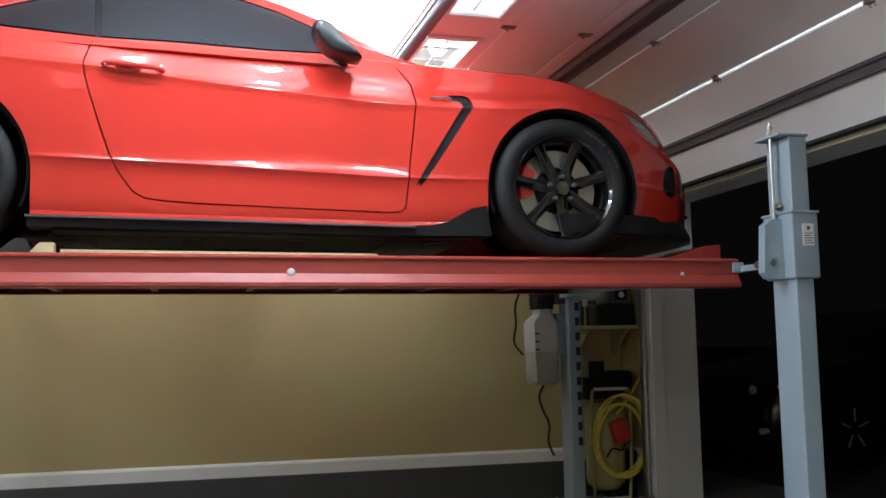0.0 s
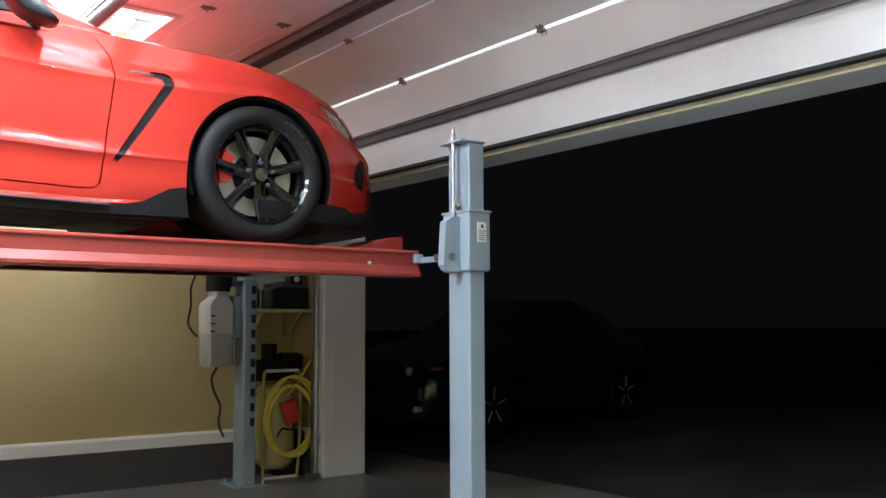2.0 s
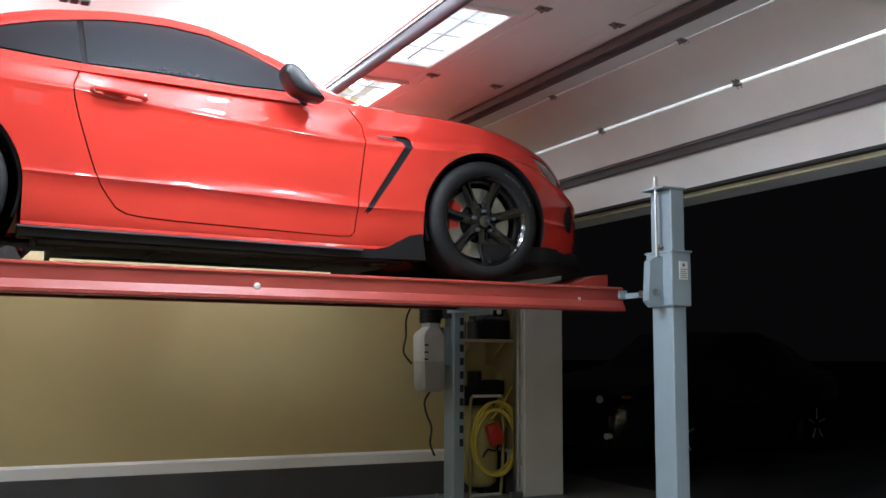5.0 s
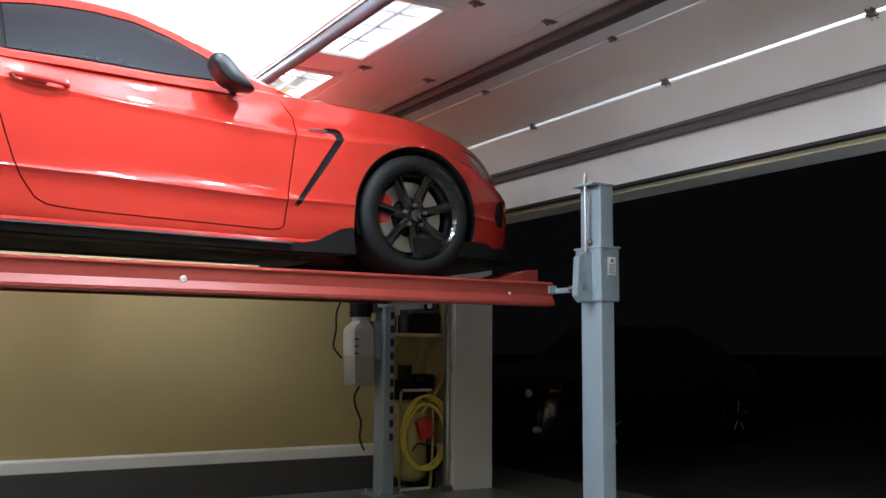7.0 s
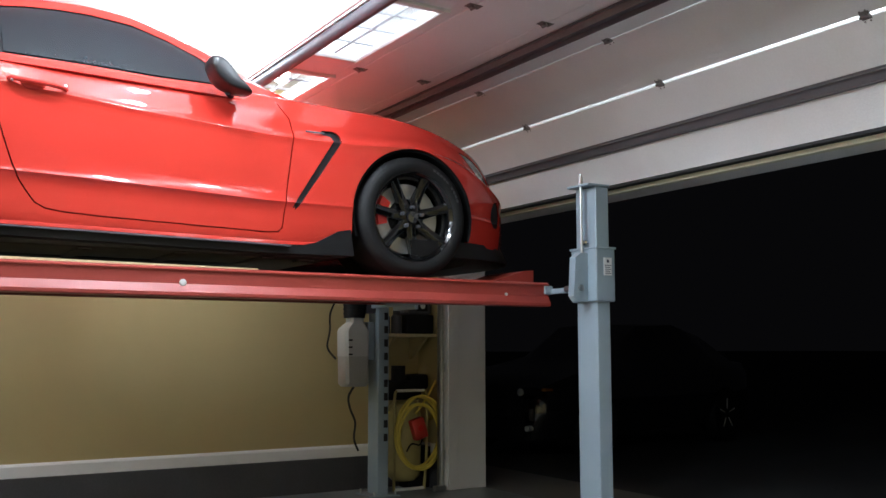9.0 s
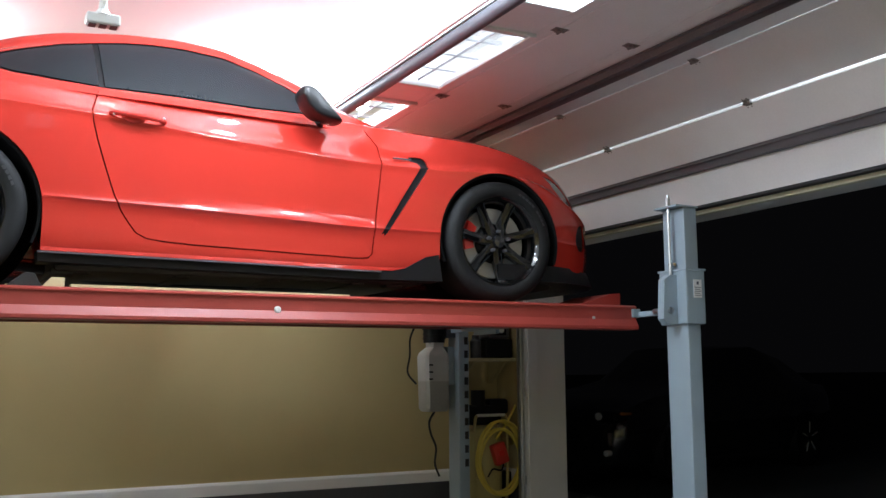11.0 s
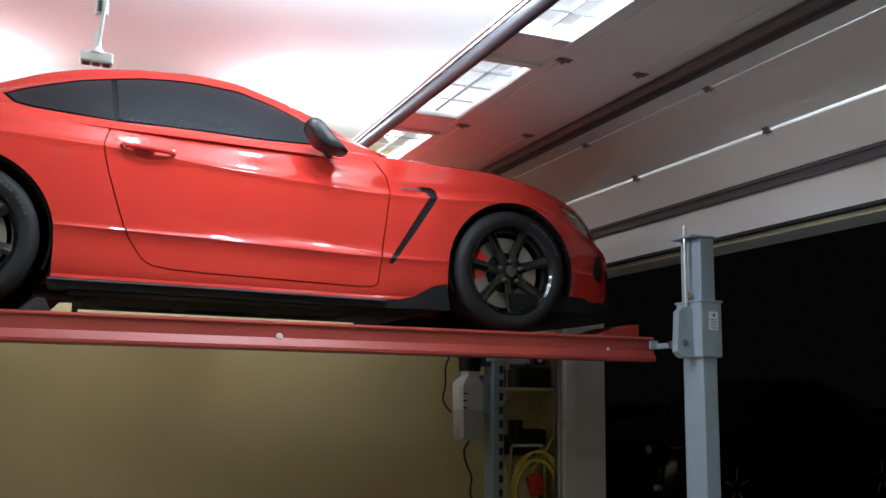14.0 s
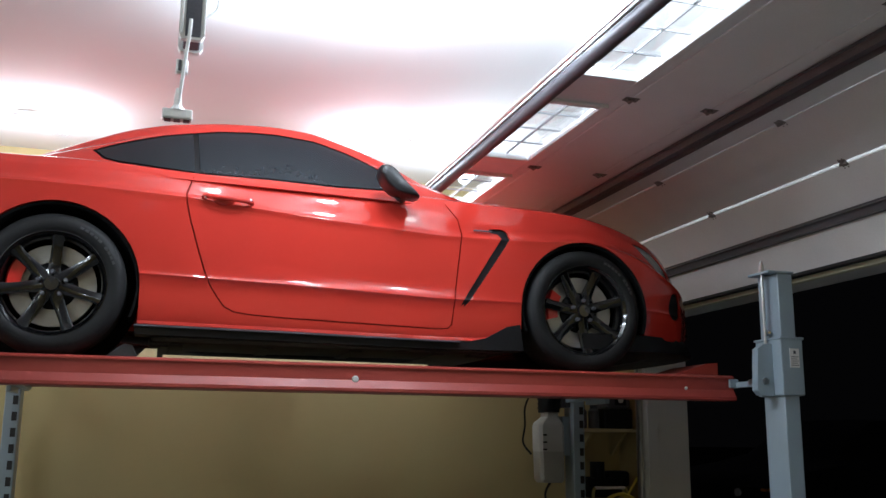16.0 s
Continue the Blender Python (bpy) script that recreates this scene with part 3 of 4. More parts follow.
def lower_body():
    xs = np.concatenate([np.linspace(-1.08, -0.95, 5), np.linspace(-0.9, 3.2, 76), np.linspace(3.24, 3.62, 16)])
    hmax = table(xs, [(-1.08, 0.70), (-0.98, 0.84), (-0.7, 0.925), (-0.3, 0.965), (0.05, 0.972), (0.45, 0.955), (0.9, 0.945), (1.9, 0.945), (2.4, 0.955), (2.75, 0.965), (3.0, 0.95), (3.2, 0.91), (3.36, 0.835), (3.5, 0.71), (3.62, 0.45)])
    hip = table(xs, [(-1.08, 0.66), (-0.9, 0.80), (-0.4, 0.90), (0.05, 0.935), (0.5, 0.925), (0.9, 0.925), (1.9, 0.925), (2.4, 0.925), (2.75, 0.925), (3.0, 0.895), (3.2, 0.84), (3.36, 0.76), (3.5, 0.63), (3.62, 0.40)])
    top = table(xs, [(-1.08, 0.86), (-0.98, 0.98), (-0.7, 1.0), (-0.3, 0.965), (0.2, 0.966), (0.62, 0.944), (1.3, 0.931), (1.9, 0.922), (2.1, 0.905), (2.4, 0.898), (2.68, 0.888), (2.88, 0.86), (3.05, 0.82), (3.2, 0.775), (3.3, 0.735), (3.4, 0.675), (3.5, 0.60), (3.62, 0.52)])
    mid = table(xs, [(-1.08, 0.90), (-0.98, 1.03), (-0.7, 1.04), (0.2, 1.0), (1.9, 0.965), (2.1, 0.985), (2.6, 0.968), (3.0, 0.90), (3.3, 0.795), (3.5, 0.67), (3.62, 0.55)])
    crease = table(xs, [(-1.08, 0.74), (-0.6, 0.82), (0.1, 0.815), (0.6, 0.80), (1.2, 0.745), (1.9, 0.70), (2.4, 0.70), (2.75, 0.72), (3.05, 0.66), (3.25, 0.57), (3.62, 0.42)])
    low = table(xs, [(-1.08, 0.42), (-0.5, 0.42), (0.5, 0.40), (1.1, 0.39), (1.9, 0.36), (2.4, 0.36), (3.0, 0.36), (3.62, 0.34)])
    bottom = table(xs, [(-1.08, 0.30), (-0.8, 0.22), (0.3, 0.160), (1.1, 0.153), (1.95, 0.140), (2.4, 0.15), (3.1, 0.20), (3.4, 0.19), (3.62, 0.20)])
    secs = []
    for i in range(len(xs)):
        h, hu, zt, zm, zc, zl, zb = hmax[i], hip[i], top[i], mid[i], crease[i], low[i], bottom[i]
        wing = float(np.interp(xs[i], [1.85, 2.05, 2.6, 2.9], [0.0, 1.0, 1.0, 0.0]))
        door = float(np.interp(xs[i], [0.3, 0.8, 1.8, 2.3], [0.0, 1.0, 1.0, 0.0]))
        flank = float(np.interp(xs[i], [0.9, 1.55, 1.9, 2.02], [0.0, 1.0, 1.0, 0.0]))
        pts = [(0.0, zb), (h * 0.6, zb), (h - 0.05, zb), (h - 0.022, zb + 0.02), (h - 0.010 - 0.006 * door, zb + 0.09), (h - 0.008 - 0.008 * door, zl - 0.06), (h - 0.003 - 0.003 * door, zl - 0.016), (h + 0.002, zl), (h - 0.001 - 0.004 * door - 0.003 * flank, zl + 0.014), (h - 0.003 - 0.006 * door - 0.014 * flank, zl + 0.06),
               (h - 0.009 * door - 0.004 - 0.006 * flank, (zl * 0.5 + zc * 0.5)), (h - 0.007 - 0.007 * door, zc - 0.045), (h - 0.005 - 0.003 * door, zc - 0.012), (h - 0.006, zc), (hu + (h - hu) * 0.5 - 0.006, zc + 0.016), (hu - 0.006, zc + 0.045), (hu - 0.025 + 0.008 * wing, (zc + zt) * 0.5 + 0.02 - 0.022 * wing), (hu - 0.055 - 0.014 * wing, zt - 0.02 + 0.014 * wing), (hu - 0.085, zt + 0.006), (hu - 0.17, zt + (zm - zt) * 0.45), (h * 0.42, zm - 0.01), (0.0, zm)]
        secs.append(section_curve(pts, 3))
    return loft(secs, xs)


def greenhouse():
    xs = np.linspace(-0.72, 2.12, 60)
    base = table(xs, [(-0.72, 0.965), (-0.3, 0.95), (0.2, 0.935), (0.62, 0.92), (1.3, 0.905), (1.9, 0.89), (2.12, 0.89)])
    hb = table(xs, [(-0.72, 0.60), (-0.4, 0.70), (0.0, 0.80), (0.4, 0.855), (0.9, 0.872), (1.6, 0.865), (1.9, 0.83), (2.12, 0.74)])
    rail = table(xs, [(-0.72, 1.0), (-0.36, 1.0), (-0.2, 1.03), (-0.07, 1.085), (0.12, 1.160), (0.28, 1.222), (0.47, 1.270), (0.76, 1.308), (1.03, 1.318), (1.25, 1.298), (1.44, 1.240), (1.64, 1.162), (1.84, 1.058), (2.0, 0.995), (2.12, 0.96)])
    hr = table(xs, [(-0.72, 0.50), (-0.3, 0.56), (0.1, 0.595), (0.5, 0.605), (1.0, 0.61), (1.4, 0.625), (1.7, 0.665), (2.0, 0.70), (2.12, 0.70)])
    crown = table(xs, [(-0.72, 0.03), (-0.2, 0.05), (0.4, 0.06), (1.1, 0.055), (1.6, 0.06), (2.12, 0.03)])
    secs = []
    for i in range(len(xs)):
        b, w, r, q, c = base[i], hb[i], rail[i], hr[i], crown[i]
        d = r - b
        pts = [(0.0, b - 0.03), (w - 0.03, b - 0.03), (w, b), (w + (q - w) * 0.30, b + d * 0.36), (w + (q - w) * 0.62, b + d * 0.68), (q + 0.035, r - 0.055 * min(1, d * 4)), (q, r - 0.012), (q - 0.06, r + c * 0.25), (q * 0.5, r + c * 0.8), (0.0, r + c)]
        secs.append(section_curve(pts, 4))
    return loft(secs, xs)


def shrink(o, d):
    """Moves an outline inward by about d."""
    cx, cz = sum(p[0] for p in o) / len(o), sum(p[1] for p in o) / len(o)
    out = []
    n = len(o)
    area = sum(o[i][0] * o[(i + 1) % n][1] - o[(i + 1) % n][0] * o[i][1] for i in range(n))
    s = 1 if area > 0 else -1
    for i in range(n):
        a, b, c = Vector(o[i - 1]), Vector(o[i]), Vector(o[(i + 1) % n])
        t = ((b - a).normalized() + (c - b).normalized()).normalized()
        nrm = Vector((-t.y, t.x)) * s
        out.append((b.x + nrm.x * d, b.y + nrm.y * d))
    return out


def up(o):
    return [(x, z + G) for x, z in o]


def rounded(o, n=5):
    p = smooth_path([(x, z, 0) for x, z in o + [o[0]]], n)[:-1]
    return [(q.x, q.y) for q in p]


DOOR = [(0.632, 0.99), (0.60, 0.88), (0.581, 0.815), (0.588, 0.76), (0.61, 0.673), (0.65, 0.545), (0.691, 0.423), (0.72, 0.36), (0.751, 0.314), (0.79, 0.262), (0.84, 0.236), (0.92, 0.226), (1.072, 0.218), (1.5, 0.207), (1.88, 0.197),
        (1.945, 0.202), (1.968, 0.225), (1.975, 0.28), (1.992, 0.45), (2.012, 0.62), (2.022, 0.72), (2.005, 0.80), (1.95, 0.88), (1.87, 0.99)]
SIDE_GLASS = [(0.646, 0.954), (0.630, 1.216), (0.76, 1.238), (0.90, 1.250), (1.05, 1.250), (1.25, 1.230), (1.42, 1.180), (1.56, 1.110), (1.70, 1.015), (1.735, 0.955), (1.35, 0.944), (1.0, 0.952)]
QUARTER_GLASS = [(0.132, 1.062), (0.20, 1.092), (0.30, 1.128), (0.46, 1.180), (0.606, 1.212), (0.622, 0.955), (0.45, 0.968), (0.26, 0.990), (0.185, 1.010)]
VENT = [(2.18, 0.757), (2.25, 0.760), (2.283, 0.742), (2.288, 0.712), (2.268, 0.665), (2.055, 0.345), (2.03, 0.338), (2.025, 0.352), (2.222, 0.672), (2.238, 0.705), (2.225, 0.728), (2.185, 0.735)]
HEADLAMP = [(3.075, 0.752), (3.15, 0.744), (3.23, 0.712), (3.30, 0.665), (3.355, 0.605), (3.362, 0.562), (3.33, 0.562), (3.26, 0.612), (3.18, 0.672), (3.12, 0.722)]
INTAKE = [(3.295, 0.36), (3.33, 0.325), (3.39, 0.33), (3.41, 0.39), (3.405, 0.46), (3.375, 0.485), (3.33, 0.465), (3.30, 0.41)]


def spoke_wheel(car, cx, cy, radius, out, name, spin):
    """One wheel; out: -1 or +1, the side the rim faces."""
    hub = (cx, cy, G + 0.335)
    w = thing_part(name, car)
    s = out

    def prof(rows):
        return [(r, y * s) for r, y in rows]

    R = radius
    tyre = prof([(0.243, 0.0), (0.262, 0.014), (0.285, 0.020), (0.305, 0.016), (R - 0.012, 0.0), (R - 0.003, -0.012), (R, -0.03), (R, -0.25), (R - 0.012, -0.285), (0.30, -0.30), (0.25, -0.29), (0.236, -0.27), (0.236, -0.02)])
    part("tyre", lathe(bmesh.new(), tyre, hub, 72), M_TYRE, w, "black low profile rubber tyre", True, 40)
    bm = bmesh.new()
    for k in range(9):
        a = radians(22 + 5 * k + (4 if k > 3 else 0))
        b = boxm(-0.009, 0.009, -0.0012, 0.0012, -0.006, 0.006)
        b.transform(Matrix.Translation((hub[0] + 0.289 * math.cos(a), hub[1] + 0.0200 * s, hub[2] + 0.289 * math.sin(a))) @ Matrix.Rotation(math.pi / 2 - a, 4, "Y"))
        tmp = bpy.data.meshes.new("bar")
        b.to_mesh(tmp)
        b.free()
        bm.from_mesh(tmp)
        bpy.data.meshes.remove(tmp)
    tagged(part("sidewall_print", bm, M_PRINT, w, "raised sidewall print"), kind="stuff")
    rim = prof([(0.246, 0.006), (0.2535, 0.004), (0.2535, -0.012), (0.238, -0.02), (0.228, -0.06), (0.222, -0.24), (0.244, -0.28), (0.238, -0.28), (0.214, -0.24), (0.218, -0.06), (0.226, -0.018), (0.238, -0.004)])
    part("rim", lathe(bmesh.new(), rim, hub, 72), M_RIM, w, "gloss black wheel rim", True, 40)
    # disc with a hat, and the caliper on the rear side of the hub
    disc = prof([(0.115, -0.095), (0.196, -0.095), (0.196, -0.13), (0.115, -0.13)])
    part("brake_disc", lathe(bmesh.new(), disc, hub, 60), M_DISC, w, "drilled steel brake disc", True, 30)
    hat = prof([(0.001, -0.08), (0.09, -0.08), (0.114, -0.105), (0.114, -0.14), (0.001, -0.14)])
    part("disc_hat", lathe(bmesh.new(), hat, hub, 40), M_BLACK, w, "", True, 30)
    bm = bmesh.new()
    arc = [radians(a) for a in range(146, 200, 6)]
    rings = []
    for a in arc:
        ca, sa = math.cos(a), math.sin(a)
        rings.append([bm.verts.new((hub[0] + r * ca, hub[1] + y * s, hub[2] + r * sa)) for r, y in ((0.140, -0.062), (0.198, -0.056), (0.207, -0.066), (0.207, -0.155), (0.14, -0.155))])
    for a, b in zip(rings, rings[1:]):
        for i in range(5):
            bm.faces.new((a[i], a[(i + 1) % 5], b[(i + 1) % 5], b[i]))
    bm.faces.new(rings[0])
    bm.faces.new(rings[-1][::-1])
    part("caliper", bm, M_CALIPER, w, "red painted brake caliper", True, 30)
    bm = bmesh.new()
    for k in range(7):
        a = 2 * math.pi * k / 7 + math.pi / 2 + spin
        ca, sa = math.cos(a), math.sin(a)
        ring = []
        for r, hw, y, th in ((0.035, 0.030, -0.030, 0.05), (0.075, 0.029, -0.040, 0.045), (0.13, 0.026, -0.036, 0.036), (0.19, 0.025, -0.024, 0.03), (0.222, 0.029, -0.014, 0.03), (0.240, 0.036, -0.008, 0.03)):
            pts = [(-hw, y - th), (-hw, y - 0.006), (-hw * 0.55, y), (hw * 0.55, y), (hw, y - 0.006), (hw, y - th)]
            ring.append([bm.verts.new((hub[0] + r * ca - t * sa, hub[1] + yy * s, hub[2] + r * sa + t * ca)) for t, yy in pts])
        for p, q in zip(ring, ring[1:]):
            for i in range(6):
                bm.faces.new((p[i], p[(i + 1) % 6], q[(i + 1) % 6], q[i]))
        bm.faces.new(ring[0])
        bm.faces.new(ring[-1][::-1])
    spokes = part("spokes", bm, M_RIM, w, "seven gloss black spokes", True, 30)
    cap = prof([(0.001, -0.012), (0.032, -0.013), (0.036, -0.02), (0.038, -0.05), (0.001, -0.05)])
    part("centre_cap", lathe(bmesh.new(), cap, hub, 24, False), M_GLOSSBLACK, spokes, "", True)
    for k in range(5):
        a = 2 * math.pi * k / 5 + math.pi / 2
        p = Vector((hub[0] + 0.064 * math.cos(a), hub[1], hub[2] + 0.058 * math.sin(a)))
        part("lug_nut", tube(bmesh.new(), [p + Vector((0, -0.04 * s, 0)), p + Vector((0, -0.012 * s, 0))], 0.010, 6), M_DARKSTEEL, spokes)


def thing_part(name, parent):
    e = new(name)
    e.empty_display_size = 0.05
    e.parent = parent
    return e


def build_car():
    car = thing("sports_coupe", (0, 0, 0), "glossy red two-door sports coupe parked on the lift", "car")
    body = mesh_ob("body", lower_body(), M_PAINT)
    body.parent = car
    tagged(body, "glossy red painted body shell")

    def cut(ob, bm):
        old = ob.data
        ob.data = boolean(ob, bm, "DIFFERENCE")
        bpy.data.meshes.remove(old)

    def piece(name, source, outline, y0, y1, mat, label, inset, sink, parent, angle=30):
        """A panel cut out of a skin, with a gap all round."""
        holder = new(name, boolean(source, prism_y(bmesh.new(), up(shrink(outline, inset)), y0, y1), "INTERSECT"))
        finish(holder.data, mat, angle)
        holder.location = (0, sink, 0)
        holder.parent = parent
        if label:
            tagged(holder, label)
        return holder

    far = 2 * YC
    source = body.copy()
    source.data = body.data.copy()
    scene.collection.objects.link(source)
    for a, b, q in ((-0.2, 0.10, 1), (far - 0.10, far + 0.2, -1)):
        door = piece("door", source, DOOR, a, b, M_PAINT, "red door", 0.0065, 0, car)
        cut(body, prism_y(bmesh.new(), up(DOOR), a, b))
        piece("side_vent", source, rounded(VENT, 2), a, a + 0.34 if q > 0 else b, M_BLACK, "black fender vent", 0.0, 0.012 * q, car)
        cut(body, prism_y(bmesh.new(), up(rounded(VENT, 2)), a if q > 0 else b - 0.33, a + 0.33 if q > 0 else b))
        hl = piece("headlamp", source, rounded(HEADLAMP, 2), a, 0.55 if q > 0 else b, M_LAMP, "clear headlamp lens with dark surround", 0.005, 0.004 * q, car) if q > 0 else piece("headlamp", source, rounded(HEADLAMP, 2), far - 0.55, b, M_LAMP, "clear headlamp lens with dark surround", 0.005, 0.004 * q, car)
        piece("lamp_surround", source, rounded(HEADLAMP, 2), a if q > 0 else far - 0.55, 0.55 if q > 0 else b, M_GLOSSBLACK, "", 0.001, 0.010 * q, hl)
        cut(body, prism_y(bmesh.new(), up(rounded(HEADLAMP, 2)), a if q > 0 else far - 0.5, 0.5 if q > 0 else b))
        piece("bumper_intake", source, rounded(INTAKE, 2), a if q > 0 else far - 0.5, 0.5 if q > 0 else b, M_BLACK, "black bumper side intake", 0.002, 0.014 * q, car)
        cut(body, prism_y(bmesh.new(), up(rounded(INTAKE, 2)), a if q > 0 else far - 0.45, 0.45 if q > 0 else b))
        # handle: cup, grip and lock
        ys = 0.028 if q > 0 else far - 0.028
        cup = bmesh.new()
        bmesh.ops.create_uvsphere(cup, u_segments=20, v_segments=12, radius=1, matrix=Matrix.Translation((0.765, ys + 0.004 * q, G + 0.795)) @ Matrix.Diagonal((0.055, 0.016, 0.026, 1)))
        part("handle_cup", cup, M_PAINT, door, "", True)
        grip = tube(bmesh.new(), smooth_path([(0.665, ys + 0.006 * q, G + 0.807), (0.69, ys - 0.022 * q, G + 0.806), (0.79, ys - 0.030 * q, G + 0.799), (0.88, ys - 0.022 * q, G + 0.793), (0.905, ys + 0.006 * q, G + 0.791)], 5), 0.012, 10)
        part("handle", grip, M_PAINT, door, "red door handle", True)
        for hx in (0.676, 0.897):
            bm = bmesh.new()
            bmesh.ops.create_uvsphere(bm, u_segments=10, v_segments=8, radius=0.009, matrix=Matrix.Translation((hx, ys - 0.018 * q, G + 0.800)))
            part("handle_end", bm, M_CHROME, door, "", True)
        # badge on the fender
        part("badge", boxm(2.085, 2.19, ys + 0.004 if q > 0 else ys - 0.012, ys + 0.012 if q > 0 else ys - 0.004, G + 0.737, G + 0.745, 0.002), M_DARKSTEEL, car, "thin dark fender badge")
        # sill skirt, mud flaps
        o = [(0.385, 0.112), (0.38, 0.158), (1.1, 0.151), (2.05, 0.138), (2.15, 0.16), (2.27, 0.225), (2.345, 0.24), (2.365, 0.10), (1.9, 0.095), (1.1, 0.105)]
        yy = (0.022, 0.16) if q > 0 else (far - 0.16, far - 0.022)
        part("side_skirt", prism_y(bmesh.new(), up(o), *yy), M_BLACK, car, "black plastic side skirt")
        lip = [(0.38, 0.156), (1.1, 0.149), (2.0, 0.137), (2.0, 0.130), (1.1, 0.142), (0.38, 0.149)]
        yy = (-0.006, 0.03) if q > 0 else (far - 0.03, far + 0.006)
        part("skirt_lip", prism_y(bmesh.new(), up(lip), *yy), M_DARKSTEEL, car)
        # mirror
        m0 = Vector((1.62, -0.03 if q > 0 else far + 0.03, G + 0.93))
        o = rounded([(1.532, 0.985), (1.540, 1.022), (1.575, 1.028), (1.615, 1.005), (1.672, 0.945), (1.75, 0.868), (1.70, 0.866), (1.63, 0.880), (1.59, 0.902), (1.555, 0.94)], 4)
        bm = bmesh.new()
        shells = []
        for dy, k in ((-0.088, 0.70), (-0.084, 0.84), (-0.074, 0.93), (-0.05, 0.99), (0.0, 1.0), (0.045, 0.96), (0.065, 0.84)):
            shells.append([bm.verts.new((1.63 + (x - 1.63) * k, m0.y + dy * q, G + 0.93 + (z - 0.93) * k)) for x, z in o])
        for a1, b1 in zip(shells, shells[1:]):
            for i in range(len(o)):
                bm.faces.new((a1[i], a1[(i + 1) % len(o)], b1[(i + 1) % len(o)], b1[i]))
        bm.faces.new(shells[0])
        bm.faces.new(shells[-1][::-1])
        mir = part("wing_mirror", bm, M_MIRROR, car, "black wing mirror", True, 70)
        arm = tube(bmesh.new(), smooth_path([m0 + Vector((0.03, 0.03 * q, -0.05)), m0 + Vector((0.07, 0.10 * q, -0.045)), m0 + Vector((0.10, 0.17 * q, -0.04))], 5), 0.016, 12)
        part("mirror_arm", arm, M_BLACK, mir, "", True)
    bpy.data.objects.remove(source)
    for cx, r in ((0.0, 0.394), (2.73, 0.378)):
        for y0, y1 in ((-0.3, 0.36), (far - 0.36, far + 0.3)):
            bm = tube(bmesh.new(), [(cx, y0, G + 0.335), (cx, y1, G + 0.335)], r, 72)
            cut(body, bm)
            o = up([(cx - r, 0.335), (cx + r, 0.335), (cx + r, 0.0), (cx - r, 0.0)])
            cut(body, prism_y(bmesh.new(), o, y0, y1))
    finish(body.data, M_PAINT, 28)
    # dark arch edges and liners
    for cx, r, a0, a1 in ((0.0, 0.394, -22, 202), (2.73, 0.378, -18, 200)):
        for q in (1, -1):
            bm = bmesh.new()
            y0, y1 = (0.022, 0.355) if q > 0 else (far - 0.022, far - 0.355)
            rings = []
            for k in range(49):
                a = radians(a0 + (a1 - a0) * k / 48)
                rings.append([bm.verts.new((cx + rr * math.cos(a), yy, G + 0.335 + rr * math.sin(a))) for rr, yy in ((r - 0.004, y0), (r - 0.016, y0 + 0.006 * q), (r - 0.016, y1), (r - 0.002, y1))])
            for a, b in zip(rings, rings[1:]):
                for i in range(4):
                    bm.faces.new((a[i], a[(i + 1) % 4], b[(i + 1) % 4], b[i]))
            tube(bm, [(cx, y1 - 0.004 * q, G + 0.335), (cx, y1 - 0.001 * q, G + 0.335)], r - 0.003, 48)
            part("wheel_liner", bm, M_LINER, car, "black wheel arch liner", True, 40)
    # glasshouse
    cab = mesh_ob("roof", greenhouse(), M_PAINT)
    cab.parent = car
    tagged(cab, "red roof and pillars")
    src = cab.copy()
    src.data = cab.data.copy()
    scene.collection.objects.link(src)
    for y0, y1, q in ((-0.1, 0.62, 1), (far - 0.62, far + 0.1, -1)):
        for o, name in ((SIDE_GLASS, "door_window"), (QUARTER_GLASS, "quarter_window")):
            piece(name, src, o, y0, y1, M_TINT, "dark tinted side glass", 0.002, 0.0015 * q, car)
        whole = [(0.115, 1.064), (0.20, 1.102), (0.30, 1.138), (0.46, 1.190), (0.64, 1.228)] + [(x, z + 0.010) for x, z in SIDE_GLASS[2:9]] + [(1.75, 0.948), (1.35, 0.934), (1.0, 0.942), (0.64, 0.945), (0.45, 0.959), (0.25, 0.982), (0.172, 1.004)]
        piece("window_trim", src, whole, y0, y1, M_BLACK, "black window surround", 0.0, 0.010 * q, car)
        cut(cab, prism_y(bmesh.new(), up(whole), y0, y1))
    bpy.data.objects.remove(src)
    finish(cab.data, M_PAINT, 28)
    # windscreen and rear window as thin curved sheets on the roof skin
    for name, x0, z0, x1, z1, h0, h1, bow in (("windscreen", 1.50, 1.215, 2.03, 0.985, 0.58, 0.64, 0.06), ("rear_window", 0.20, 1.175, -0.36, 1.0, 0.50, 0.48, 0.05)):
        bm = bmesh.new()
        g = []
        for i in range(13):
            t = i / 12
            h = h0 + (h1 - h0) * t
            g.append([bm.verts.new((x0 + (x1 - x0) * t, YC + h * u, G + z0 + (z1 - z0) * t + bow * (1 - u * u) - 0.006)) for u in [k / 8 - 1 for k in range(17)]])
        for a, b in zip(g, g[1:]):
            for i in range(16):
                bm.faces.new((a[i], a[i + 1], b[i + 1], b[i]))
        bmesh.ops.solidify(bm, geom=bm.faces[:], thickness=0.006)
        part(name, bm, M_TINT, car, "tinted glass", True)
    # underbody with exhaust and braces
    bm = boxm(0.46, 2.30, 0.12, far - 0.12, G + 0.085, G + 0.20, 0.02)
    box(bm, -0.75, -0.42, 0.25, far - 0.25, G + 0.14, G + 0.30, 0.03)
    part("underbody", bm, M_UNDER, car, "dark dusty underbody")
